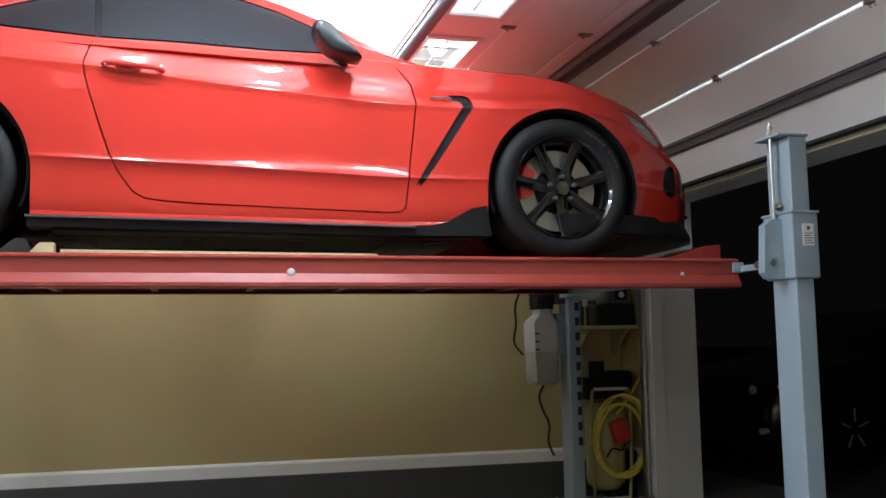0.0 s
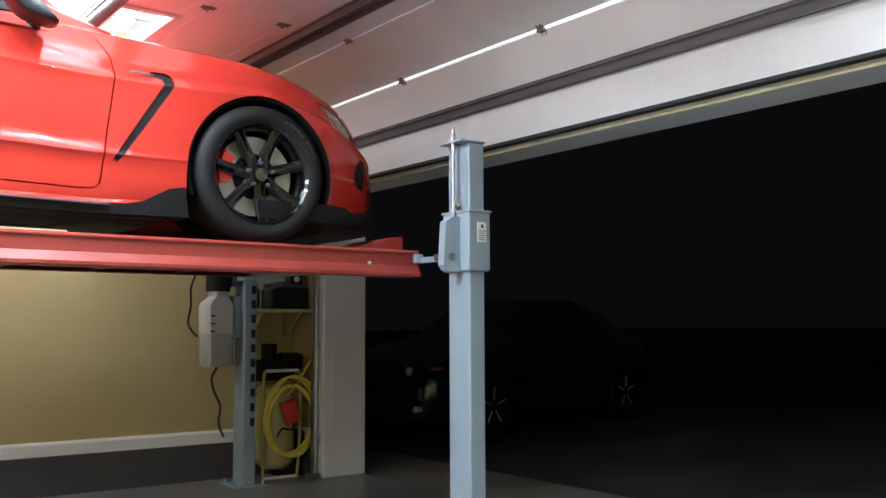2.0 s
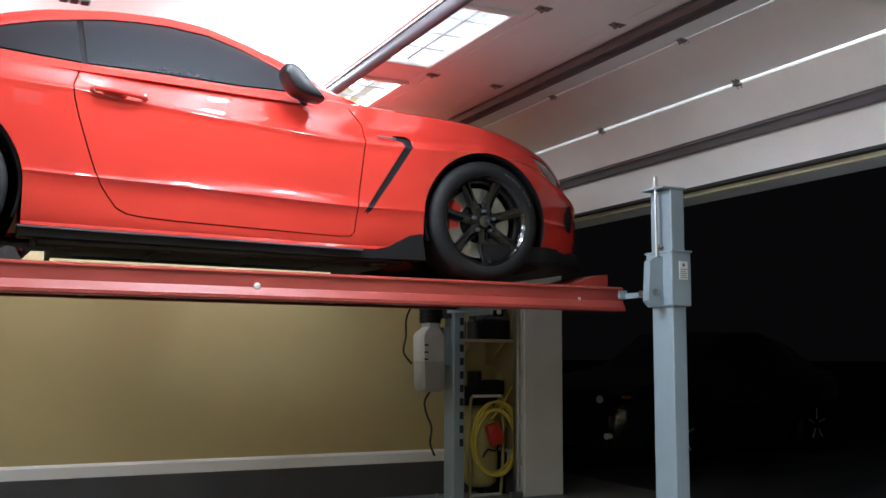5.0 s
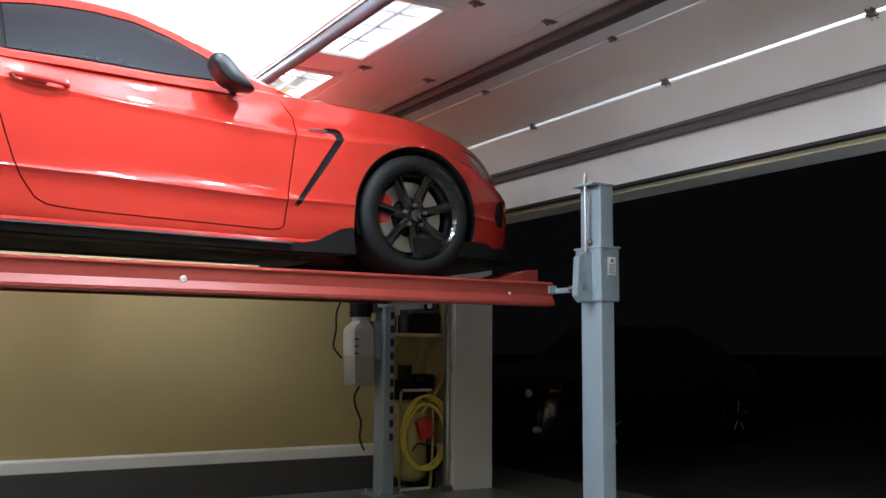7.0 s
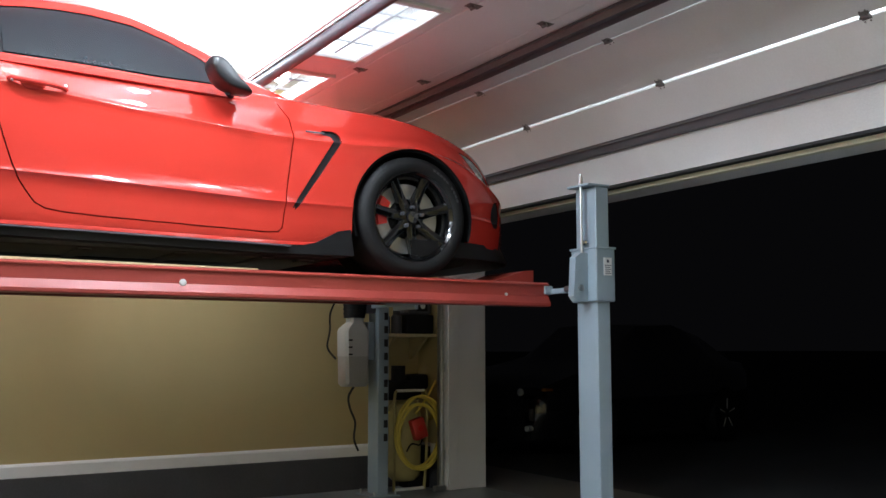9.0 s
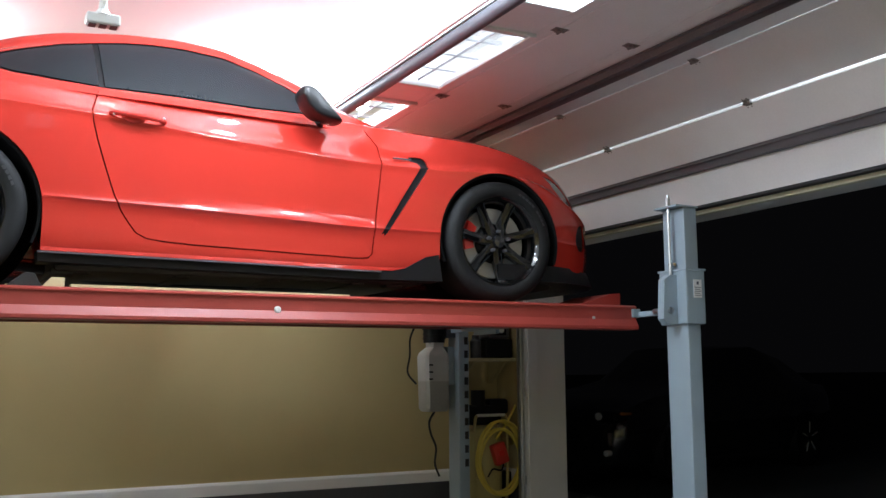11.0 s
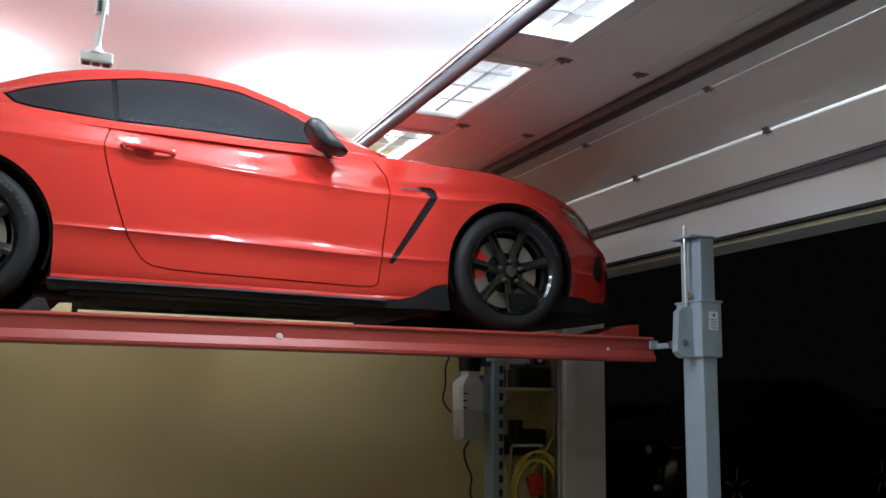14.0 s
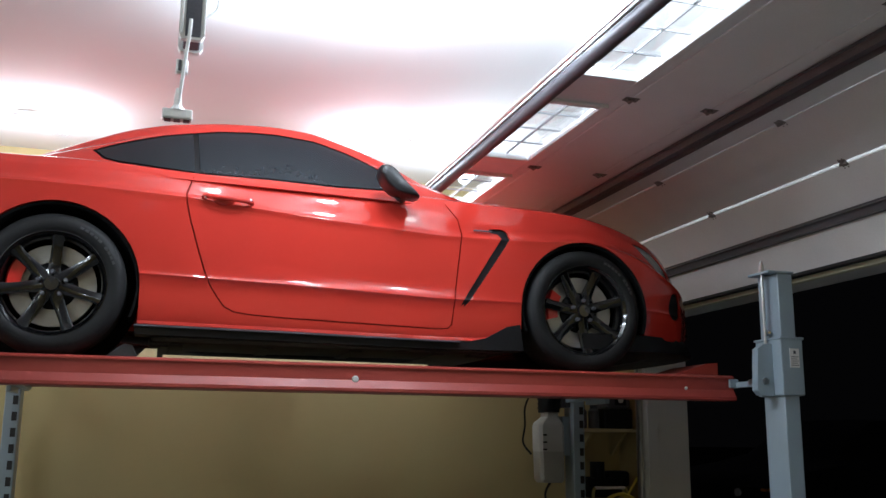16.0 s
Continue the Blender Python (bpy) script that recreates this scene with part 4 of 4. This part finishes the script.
    for y in (0.62, far - 0.62):
        part("exhaust_pipe", tube(bmesh.new(), smooth_path([(2.2, y, G + 0.13), (1.6, y, G + 0.085), (0.9, y, G + 0.08), (0.35, y - 0.05, G + 0.15), (-0.6, y, G + 0.2)]), 0.032, 12), M_UNDER, car, "", True)
    for x in (0.55, 1.0, 1.45, 1.9):
        part("floor_brace", boxm(x, x + 0.07, 0.15, far - 0.15, G + 0.075, G + 0.106, 0.008), M_UNDER, car)
    for x, y in ((0.5, 0.2), (2.15, 0.2), (0.5, far - 0.2), (2.15, far - 0.2)):
        part("jack_pad", boxm(x - 0.05, x + 0.05, y - 0.04, y + 0.04, G + 0.07, G + 0.106, 0.01), M_RUBBER, car)
    # splitter under the nose, following the bumper outline
    bm = bmesh.new()
    line = [(3.02, 0.93), (3.15, 0.92), (3.28, 0.87), (3.42, 0.79), (3.54, 0.68), (3.64, 0.50), (3.68, 0.25), (3.69, 0.0)]
    pts = [(x, YC - h) for x, h in line] + [(x, YC + h) for x, h in line[-2::-1]]
    rows = [[bm.verts.new((x + dx, y + dy, G + z)) for x, y in pts] for dx, dy, z in ((0.0, 0.0, 0.125), (0.0, 0.0, 0.14), (-0.045, 0.0, 0.215), (-0.3, 0.0, 0.215), (-0.3, 0, 0.125))]
    n = len(pts)
    for i in range(5):
        a, b = rows[i], rows[(i + 1) % 5]
        for k in range(n - 1):
            bm.faces.new((a[k], a[k + 1], b[k + 1], b[k]))
    for k in (0, n - 1):
        bm.faces.new([r[k] for r in rows])
    part("front_splitter", bm, M_BLACK, car, "black front splitter", True, 30)
    bm = bmesh.new()
    for k in range(7):
        box(bm, 3.55, 3.66 - 0.01 * k, YC - 0.45, YC + 0.45, G + 0.27 + 0.035 * k, G + 0.29 + 0.035 * k)
    part("grille", bm, M_BLACK, car, "black front grille")
    # rear spoiler and lamps
    part("spoiler", boxm(-1.02, -0.86, YC - 0.7, YC + 0.7, G + 1.03, G + 1.055, 0.01), M_GLOSSBLACK, car, "black boot lip spoiler")
    for q in (1, -1):
        for k in range(3):
            y = YC - q * (0.42 + 0.13 * k)
            part("tail_lamp", boxm(-1.10, -1.04, y - 0.04, y + 0.04, G + 0.66, G + 0.84, 0.01), M_CALIPER, car)
    for cx, name in ((0.0, "rear_wheel"), (2.73, "front_wheel")):
        for cy, out in ((0.022, -1), (far - 0.022, 1)):
            spoke_wheel(car, cx, cy, 0.336, out, name, -0.06 if cx < 1 else math.pi / 7 + 0.08)
    return car


# ---- things by the far column ----
def build_power_unit():
    p = thing("power_unit", (0, 0, 0), "lift power unit with black motor and white oil tank", "hydraulic pump")
    x0, x1, y0, y1 = 3.375, 3.585, 2.22, 2.40
    def jug(rows, mat, name, label):
        bm = bmesh.new()
        rings = []
        for z, a0, a1, b0, b1 in rows:
            c = 0.022
            rings.append([bm.verts.new((x, y, z)) for x, y in ((a0 + c, b0), (a1 - c, b0), (a1, b0 + c), (a1, b1 - c), (a1 - c, b1), (a0 + c, b1), (a0, b1 - c), (a0, b0 + c))])
        for p0, p1 in zip(rings, rings[1:]):
            for i in range(8):
                bm.faces.new((p0[i], p0[(i + 1) % 8], p1[(i + 1) % 8], p1[i]))
        bm.faces.new(rings[0][::-1])
        bm.faces.new(rings[-1])
        part(name, bm, mat, p, label, True, 40)

    jug([(0.845, x0 + 0.025, x1 - 0.01, y0 + 0.02, y1 - 0.02), (0.87, x0 + 0.012, x1, y0, y1), (1.08, x0 + 0.006, x1, y0, y1)], M_TANK, "tank", "translucent plastic oil tank, lower half")
    jug([(1.08, x0 + 0.004, x1, y0 - 0.002, y1), (1.27, x0, x1, y0 - 0.002, y1), (1.30, x0 + 0.012, x1 - 0.006, y0 + 0.01, y1), (1.345, x0 + 0.06, x1 - 0.03, y0 + 0.03, y1 - 0.03), (1.385, x0 + 0.06, x1 - 0.03, y0 + 0.03, y1 - 0.03)], M_COVER, "tank_cover", "white moulded upper half of the tank")
    for k in range(3):
        z = 1.09 + 0.055 * k
        part("cover_slot", boxm(x0 + 0.024, x0 + 0.056, y0 - 0.0075, y0 - 0.0025, z, z + 0.012), M_BLACK, p)
    bm = tube(bmesh.new(), [((x0 + x1) / 2 + 0.01, 2.31, 1.38), ((x0 + x1) / 2 + 0.01, 2.31, 1.64)], 0.085, 20)
    part("motor", bm, M_BLACK, p, "black electric motor", True)
    for k in range(6):
        z = 1.41 + 0.035 * k
        part("motor_fin", lathe_z((x0 + x1) / 2 + 0.01, 2.31, z, 0.092, 0.008), M_BLACK, p)
    part("control_box", boxm(x1 - 0.02, x1 + 0.07, 2.24, 2.38, 1.42, 1.60, 0.01), M_DARKSTEEL, p)
    part("mount_plate", boxm(x1, 3.655, 2.26, 2.38, 1.05, 1.35, 0.004), M_LIFTBLUE, p)
    part("cable", tube(bmesh.new(), smooth_path([(x0 - 0.01, 2.35, 1.55), (x0 - 0.05, 2.40, 1.42), (x0 - 0.035, 2.44, 1.28), (x0 - 0.045, 2.46, 1.15), (x0 - 0.01, 2.38, 1.06)]), 0.008, 8), M_BLACK, p, "", True)
    part("cable", tube(bmesh.new(), smooth_path([(3.50, 2.33, 0.84), (3.49, 2.4, 0.76), (3.54, 2.47, 0.66), (3.60, 2.50, 0.55), (3.60, 2.52, 0.42), (3.64, 2.52, 0.32)]), 0.009, 8), M_RUBBER, p, "", True)
    part("cable", tube(bmesh.new(), smooth_path([(3.55, 2.30, 1.3), (3.59, 2.34, 1.15), (3.60, 2.36, 1.05), (3.64, 2.41, 0.98)]), 0.009, 8), M_RUBBER, p, "", True)


def lathe_z(x, y, z, r, h):
    return tube(bmesh.new(), [(x, y, z), (x, y, z + h)], r, 24)


def build_compressor():
    c = thing("air_compressor", (0, 0, 0), "olive yellow upright air compressor with carrying frame", "air compressor")
    cx, cy = 4.02, 2.46
    prof = [(0.02, 0.06), (0.09, 0.07), (0.135, 0.11), (0.145, 0.16), (0.145, 0.60), (0.135, 0.66), (0.09, 0.70), (0.02, 0.71)]
    bm = bmesh.new()
    rings = [[bm.verts.new((cx + r * math.cos(a), cy + r * math.sin(a), z)) for a in [2 * math.pi * k / 32 for k in range(32)]] for r, z in prof]
    for a, b in zip(rings, rings[1:]):
        for k in range(32):
            bm.faces.new((a[k], a[(k + 1) % 32], b[(k + 1) % 32], b[k]))
    bm.faces.new(rings[0][::-1])
    bm.faces.new(rings[-1])
    part("tank", bm, M_OIL, c, "olive yellow pressure tank", True, 40)
    for q in (-1, 1):
        pts = smooth_path([(cx + 0.14 * q, cy - 0.10, 0.0), (cx + 0.15 * q, cy - 0.12, 0.3), (cx + 0.15 * q, cy - 0.12, 0.72), (cx + 0.13 * q, cy - 0.12, 0.80)])
        part("frame_tube", tube(bmesh.new(), pts, 0.012, 10), M_OIL, c, "pale tubular frame", True)
    part("frame_tube", tube(bmesh.new(), [(cx - 0.13, cy - 0.12, 0.80), (cx + 0.13, cy - 0.12, 0.80)], 0.012, 10), M_PLASTIC, c, "pale tubular frame", True)
    part("frame_tube", tube(bmesh.new(), [(cx - 0.14, cy - 0.10, 0.012), (cx + 0.14, cy - 0.10, 0.012)], 0.012, 10), M_PLASTIC, c, "pale tubular frame", True)
    bm = bmesh.new()
    box(bm, cx - 0.17, cx + 0.15, cy - 0.06, cy + 0.12, 0.72, 0.88, 0.03)
    tube(bm, [(cx - 0.05, cy, 0.86), (cx - 0.05, cy, 1.0)], 0.06, 18)
    box(bm, cx + 0.03, cx + 0.22, cy - 0.05, cy + 0.08, 0.80, 0.93, 0.03)
    part("pump_head", bm, M_BLACK, c, "black pump and motor head", True)
    part("gauge", tube(bmesh.new(), [(cx + 0.19, cy - 0.08, 0.58), (cx + 0.19, cy - 0.115, 0.58)], 0.028, 16), M_CHROME, c, "small round gauge", True)
    part("foot", boxm(cx + 0.02, cx + 0.24, cy - 0.05, cy + 0.12, 0.0, 0.34, 0.02), M_BLACK, c)


def build_air_hose():
    rng = random.Random(4)
    h = thing("air_hose", (0, 0, 0), "yellow air hose coiled over the compressor handle", "hose")
    cx, cy, cz = 4.065, 2.30, 0.455
    for k in range(5):
        rx, rz = 0.195 + rng.uniform(-0.02, 0.03), 0.275 + rng.uniform(-0.03, 0.025)
        dx, dz, dy = rng.uniform(-0.015, 0.025), rng.uniform(-0.025, 0.02), rng.uniform(-0.03, 0.02)
        pts = [(cx + dx + rx * math.cos(a), cy + dy + 0.018 * math.sin(2 * a + k), cz + dz + rz * math.sin(a)) for a in [2 * math.pi * i / 40 for i in range(41)]]
        part("coil", tube(bmesh.new(), pts, 0.0105, 9, False), M_HOSE, h, "", True)
    part("loose_end", tube(bmesh.new(), smooth_path([(cx - 0.02, cy, cz + 0.16), (cx + 0.07, cy + 0.02, cz + 0.25), (cx + 0.17, cy + 0.05, cz + 0.37), (cx + 0.30, cy + 0.10, cz + 0.53)]), 0.0105, 9), M_HOSE, h, "", True)
    part("loose_end", tube(bmesh.new(), smooth_path([(3.83, 2.36, 0.62), (3.77, 2.40, 0.72), (3.74, 2.42, 0.60), (3.76, 2.42, 0.42), (3.80, 2.38, 0.30)]), 0.0105, 9), M_HOSE, h, "", True)
    r = thing("hose_tool", (0, 0, 0), "red plastic air tool hanging in the hose coil", "air tool")
    bm = boxm(-0.06, 0.06, -0.035, 0.035, -0.085, 0.085, 0.014)
    bm.transform(Matrix.Translation((4.045, 2.255, 0.50)) @ Matrix.Rotation(radians(-18), 4, "Y"))
    part("body", bm, M_REDBOX, r, "", True)
    bm = tube(bmesh.new(), [(4.045, 2.215, 0.505), (4.045, 2.225, 0.505)], 0.026, 16)
    part("dial", bm, M_CALIPER, r, "", True)
    part("lead", tube(bmesh.new(), smooth_path([(4.08, 2.25, 0.42), (4.05, 2.24, 0.37), (3.98, 2.25, 0.38), (3.94, 2.26, 0.32)]), 0.007, 8), M_BLACK, r, "", True)


def build_shelf():
    s = thing("wall_shelf", (0, 0, 0), "pale wooden shelf board on the ochre wall", "shelf")
    part("board", boxm(3.80, 4.262, 2.33, 2.648, 1.235, 1.262, 0.003), M_WOOD, s)
    for x in (3.88, 4.18):
        part("bracket", prism_x(x, [(2.648, 1.235), (2.36, 1.235), (2.62, 1.05), (2.648, 1.05)]), M_WALL, s)
    tagged(mesh_ob("storage_box", boxm(3.99, 4.25, 2.36, 2.6, 1.263, 1.42, 0.012), M_BLACK), "black equipment case on the shelf", "case")
    a = thing("battery_charger", (0, 0, 0), "black and grey charger with handle on the case", "charger")
    part("body", boxm(4.03, 4.24, 2.38, 2.58, 1.421, 1.56, 0.015), M_DARKSTEEL, a)
    part("face", boxm(4.10, 4.20, 2.372, 2.379, 1.45, 1.53, 0.003), M_BLACK, a)
    part("dial", tube(bmesh.new(), [(4.15, 2.371, 1.49), (4.15, 2.362, 1.49)], 0.022, 16), M_PLASTIC, a, "", True)
    b = tagged(mesh_ob("jar", tube(bmesh.new(), [(3.93, 2.42, 1.263), (3.93, 2.42, 1.40), (3.93, 2.42, 1.42), (3.93, 2.42, 1.45)], [0.045, 0.045, 0.03, 0.03], 18), M_DARKSTEEL, True), "grey metal spray can on the shelf", "can")
    copy_thing(b, pose(-0.095, 0.03, 0))


def prism_x(x, outline, t=0.02):
    bm = bmesh.new()
    a = [bm.verts.new((x, y, z)) for y, z in outline]
    b = [bm.verts.new((x + t, y, z)) for y, z in outline]
    n = len(a)
    bm.faces.new(a)
    bm.faces.new(b[::-1])
    for i in range(n):
        bm.faces.new((a[i], a[(i + 1) % n], b[(i + 1) % n], b[i]))
    return bm


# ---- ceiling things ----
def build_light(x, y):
    f = thing("ceiling_and_fill_light", (0, 0, 0), "bare twin-bulb ceiling lamp, lit, of the seen and added fill lamps", "ceiling lamp", "ceiling lamps")
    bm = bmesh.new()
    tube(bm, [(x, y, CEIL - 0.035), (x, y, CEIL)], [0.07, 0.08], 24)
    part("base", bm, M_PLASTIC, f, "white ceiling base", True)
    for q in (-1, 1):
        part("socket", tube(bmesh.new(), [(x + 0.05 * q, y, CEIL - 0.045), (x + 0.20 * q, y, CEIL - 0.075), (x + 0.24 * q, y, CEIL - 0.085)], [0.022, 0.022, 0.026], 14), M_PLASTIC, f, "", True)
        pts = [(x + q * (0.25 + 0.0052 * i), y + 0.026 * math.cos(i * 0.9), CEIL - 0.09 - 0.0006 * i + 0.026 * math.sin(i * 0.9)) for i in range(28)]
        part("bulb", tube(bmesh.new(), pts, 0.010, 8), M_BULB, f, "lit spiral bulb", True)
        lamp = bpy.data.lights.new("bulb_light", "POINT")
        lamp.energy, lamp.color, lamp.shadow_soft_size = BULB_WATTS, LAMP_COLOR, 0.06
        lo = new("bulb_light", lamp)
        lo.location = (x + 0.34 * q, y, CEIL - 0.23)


def build_cord_reel():
    r = thing("cord_reel", (0, 0, 0), "white cord reel hanging from the ceiling with outlet bar", "cord reel")
    x, y = 0.545, -0.79
    r.location = (0, 0, -0.04)
    part("hook_plate", boxm(x - 0.03, x + 0.05, y - 0.04, y + 0.04, CEIL - 0.03, CEIL + 0.04, 0.006), M_PLASTIC, r)
    part("hanger", tube(bmesh.new(), [(x + 0.01, y, CEIL - 0.03), (x + 0.01, y, CEIL - 0.12)], 0.012, 10), M_STEEL, r, "", True)
    bm = bmesh.new()
    o = [(-0.045, -0.17), (0.035, -0.17), (0.05, -0.15), (0.05, 0.13), (0.035, 0.15), (-0.045, 0.15), (-0.055, 0.13), (-0.055, -0.15)]
    pr = prism_y(bmesh.new(), [(x + a, CEIL - 0.27 + b) for a, b in o], y - 0.085, y - 0.055)
    part("cheek", pr, M_PLASTIC, r, "white reel cheek")
    pr = prism_y(bmesh.new(), [(x + a, CEIL - 0.27 + b) for a, b in o], y + 0.055, y + 0.085)
    part("cheek", pr, M_PLASTIC, r, "white reel cheek")
    part("drum", boxm(x - 0.035, x + 0.035, y - 0.055, y + 0.055, CEIL - 0.435, CEIL - 0.13, 0.01), M_DARKSTEEL, r, "dark grey drum housing")
    for q in (-0.048, 0.042):
        part("side_rail", boxm(x + q, x + q + 0.008, y - 0.1, y - 0.086, CEIL - 0.42, CEIL - 0.13, 0.003), M_PLASTIC, r)
    part("drum_face", boxm(x - 0.03, x + 0.032, y - 0.092, y - 0.086, CEIL - 0.43, CEIL - 0.15, 0.002), M_DARKSTEEL, r)
    part("cord", tube(bmesh.new(), smooth_path([(x - 0.01, y - 0.10, CEIL - 0.36), (x - 0.012, y - 0.10, CEIL - 0.42), (x - 0.02, y - 0.06, CEIL - 0.50), (x - 0.03, y - 0.03, CEIL - 0.62), (x - 0.04, y, CEIL - 0.72)]), 0.008, 10), M_PLASTIC, r, "", True)
    part("switch_block", boxm(x - 0.058, x - 0.008, y - 0.045, y - 0.005, CEIL - 0.575, CEIL - 0.515, 0.006), M_PLASTIC, r)
    part("switch", boxm(x - 0.048, x - 0.036, y - 0.05, y - 0.0455, CEIL - 0.568, CEIL - 0.522, 0.001), M_DARKSTEEL, r)
    bm = boxm(x - 0.10, x + 0.022, y - 0.03, y + 0.03, 2.482, 2.525, 0.008)
    tube(bm, [(x - 0.04, y, 2.52), (x - 0.04, y, 2.545), (x - 0.04, y, 2.62)], [0.038, 0.018, 0.011], 12)
    part("outlet_bar", bm, M_PLASTIC, r, "white three-way outlet bar")
    for k in range(3):
        part("outlet_face", boxm(x - 0.09 + 0.038 * k, x - 0.064 + 0.038 * k, y - 0.02, y + 0.02, 2.479, 2.483), M_DARKSTEEL, r)
    part("supply_cord", tube(bmesh.new(), smooth_path([(x + 0.05, y, CEIL - 0.30), (x + 0.10, y, CEIL - 0.25), (x + 0.09, y, CEIL - 0.12), (x + 0.06, y, CEIL - 0.05), (x + 0.14, y + 0.06, CEIL - 0.02), (x + 0.34, y + 0.2, CEIL - 0.01)]), 0.008, 8), M_PLASTIC, r, "", True)


# ---- outside ----
def build_parked_car(front, yc, heading, label):
    """A dark car seen at night; front: x of its nose."""
    c = thing("parked_car", (front, yc, 0), label, "car")
    c.rotation_euler = (0, 0, heading)
    xs = [0.0, 0.06, 0.2, 0.6, 1.2, 1.5, 2.1, 2.9, 3.6, 4.1, 4.4, 4.5]
    top = [0.55, 0.68, 0.78, 0.88, 0.97, 1.08, 1.42, 1.45, 1.3, 1.02, 0.98, 0.7]
    half = [0.55, 0.72, 0.82, 0.88, 0.9, 0.9, 0.9, 0.9, 0.9, 0.88, 0.8, 0.65]
    bm = bmesh.new()
    rings = []
    for x, t, h in zip(xs, top, half):
        b = min(t, 0.95)
        ring = [(h * 0.9, 0.22), (h, 0.45), (h * 0.98, b * 0.85), (h * (0.9 if t < 1 else 0.86), b), (h * (0.75 if t < 1 else 0.62), t - 0.02), (0.3, t)]
        pts = ring + [(-a, z) for a, z in ring[::-1]]
        rings.append([bm.verts.new((x, a, z)) for a, z in pts])
    n = len(rings[0])
    for a, b in zip(rings, rings[1:]):
        for i in range(n):
            bm.faces.new((a[i], a[(i + 1) % n], b[(i + 1) % n], b[i]))
    bm.faces.new(rings[0])
    bm.faces.new(rings[-1][::-1])
    part("body", bm, M_CARDARK, c, "black body", True, 40)
    for q in (-1, 1):
        hl = part("headlamp", boxm(0.0, 0.16, 0.60 * q - 0.13, 0.60 * q + 0.13, 0.66, 0.76, 0.03), M_CARDARK, c, "dark headlamp unit", True)
        part("reflector", tube(bmesh.new(), [(0.0, 0.53 * q, 0.70), (-0.012, 0.53 * q, 0.70), (-0.02, 0.53 * q, 0.702)], [0.04, 0.04, 0.02], 14), M_FARLAMP, hl, "bright headlamp reflector", True)
        part("marker", boxm(0.03, 0.14, 0.80 * q - 0.035, 0.80 * q + 0.035, 0.715, 0.745, 0.008), M_AMBER, hl, "amber side marker")
        part("fog_lamp", tube(bmesh.new(), [(0.05, 0.62 * q, 0.34), (-0.02, 0.62 * q, 0.34)], 0.03, 14), M_FARLAMP, c, "", True)
        part("bumper_trim", boxm(-0.015, 0.02, 0.66 * q - 0.02, 0.66 * q + 0.02, 0.42, 0.54, 0.006), M_HINGE, c)
        for wx in (0.85, 3.6):
            w = part("wheel", lathe(bmesh.new(), [(0.001, 0.0), (0.2, 0.0), (0.24, 0.02), (0.32, 0.01), (0.33, -0.02), (0.33, -0.2), (0.001, -0.2)] if q > 0 else [(0.001, 0.0), (0.2, 0.0), (0.24, -0.02), (0.32, -0.01), (0.33, 0.02), (0.33, 0.2), (0.001, 0.2)], (wx, 0.9 * q, 0.33), 28, False), M_TYRE, c, "", True)
            for k in range(5):
                a = 2 * math.pi * k / 5 + math.pi / 2
                d = Vector((math.cos(a), 0, math.sin(a)))
                hub = Vector((wx, 0.9 * q + 0.012 * q, 0.33))
                part("spoke", tube(bmesh.new(), [hub + d * 0.06, hub + d * 0.19 + Vector((0, 0.008 * q, 0))], [0.007, 0.010], 6), M_COVER, w, "", True)
    part("grille", boxm(-0.03, 0.05, -0.36, 0.36, 0.42, 0.56, 0.02), M_CARDARK, c, "dark grille", True)


build_setting()
build_garage_door()
build_door_track()
build_lift()
build_wheel_chocks()
build_car()
build_power_unit()
build_compressor()
build_air_hose()
build_shelf()
# Builds the seen lamps, then the unseen ones added to brighten the room.
for fx, fy in FIXTURES_AND_FILLS:
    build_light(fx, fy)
build_cord_reel()
build_parked_car(5.78, 3.93, 0.255, "dark car parked nose-in on the night driveway")
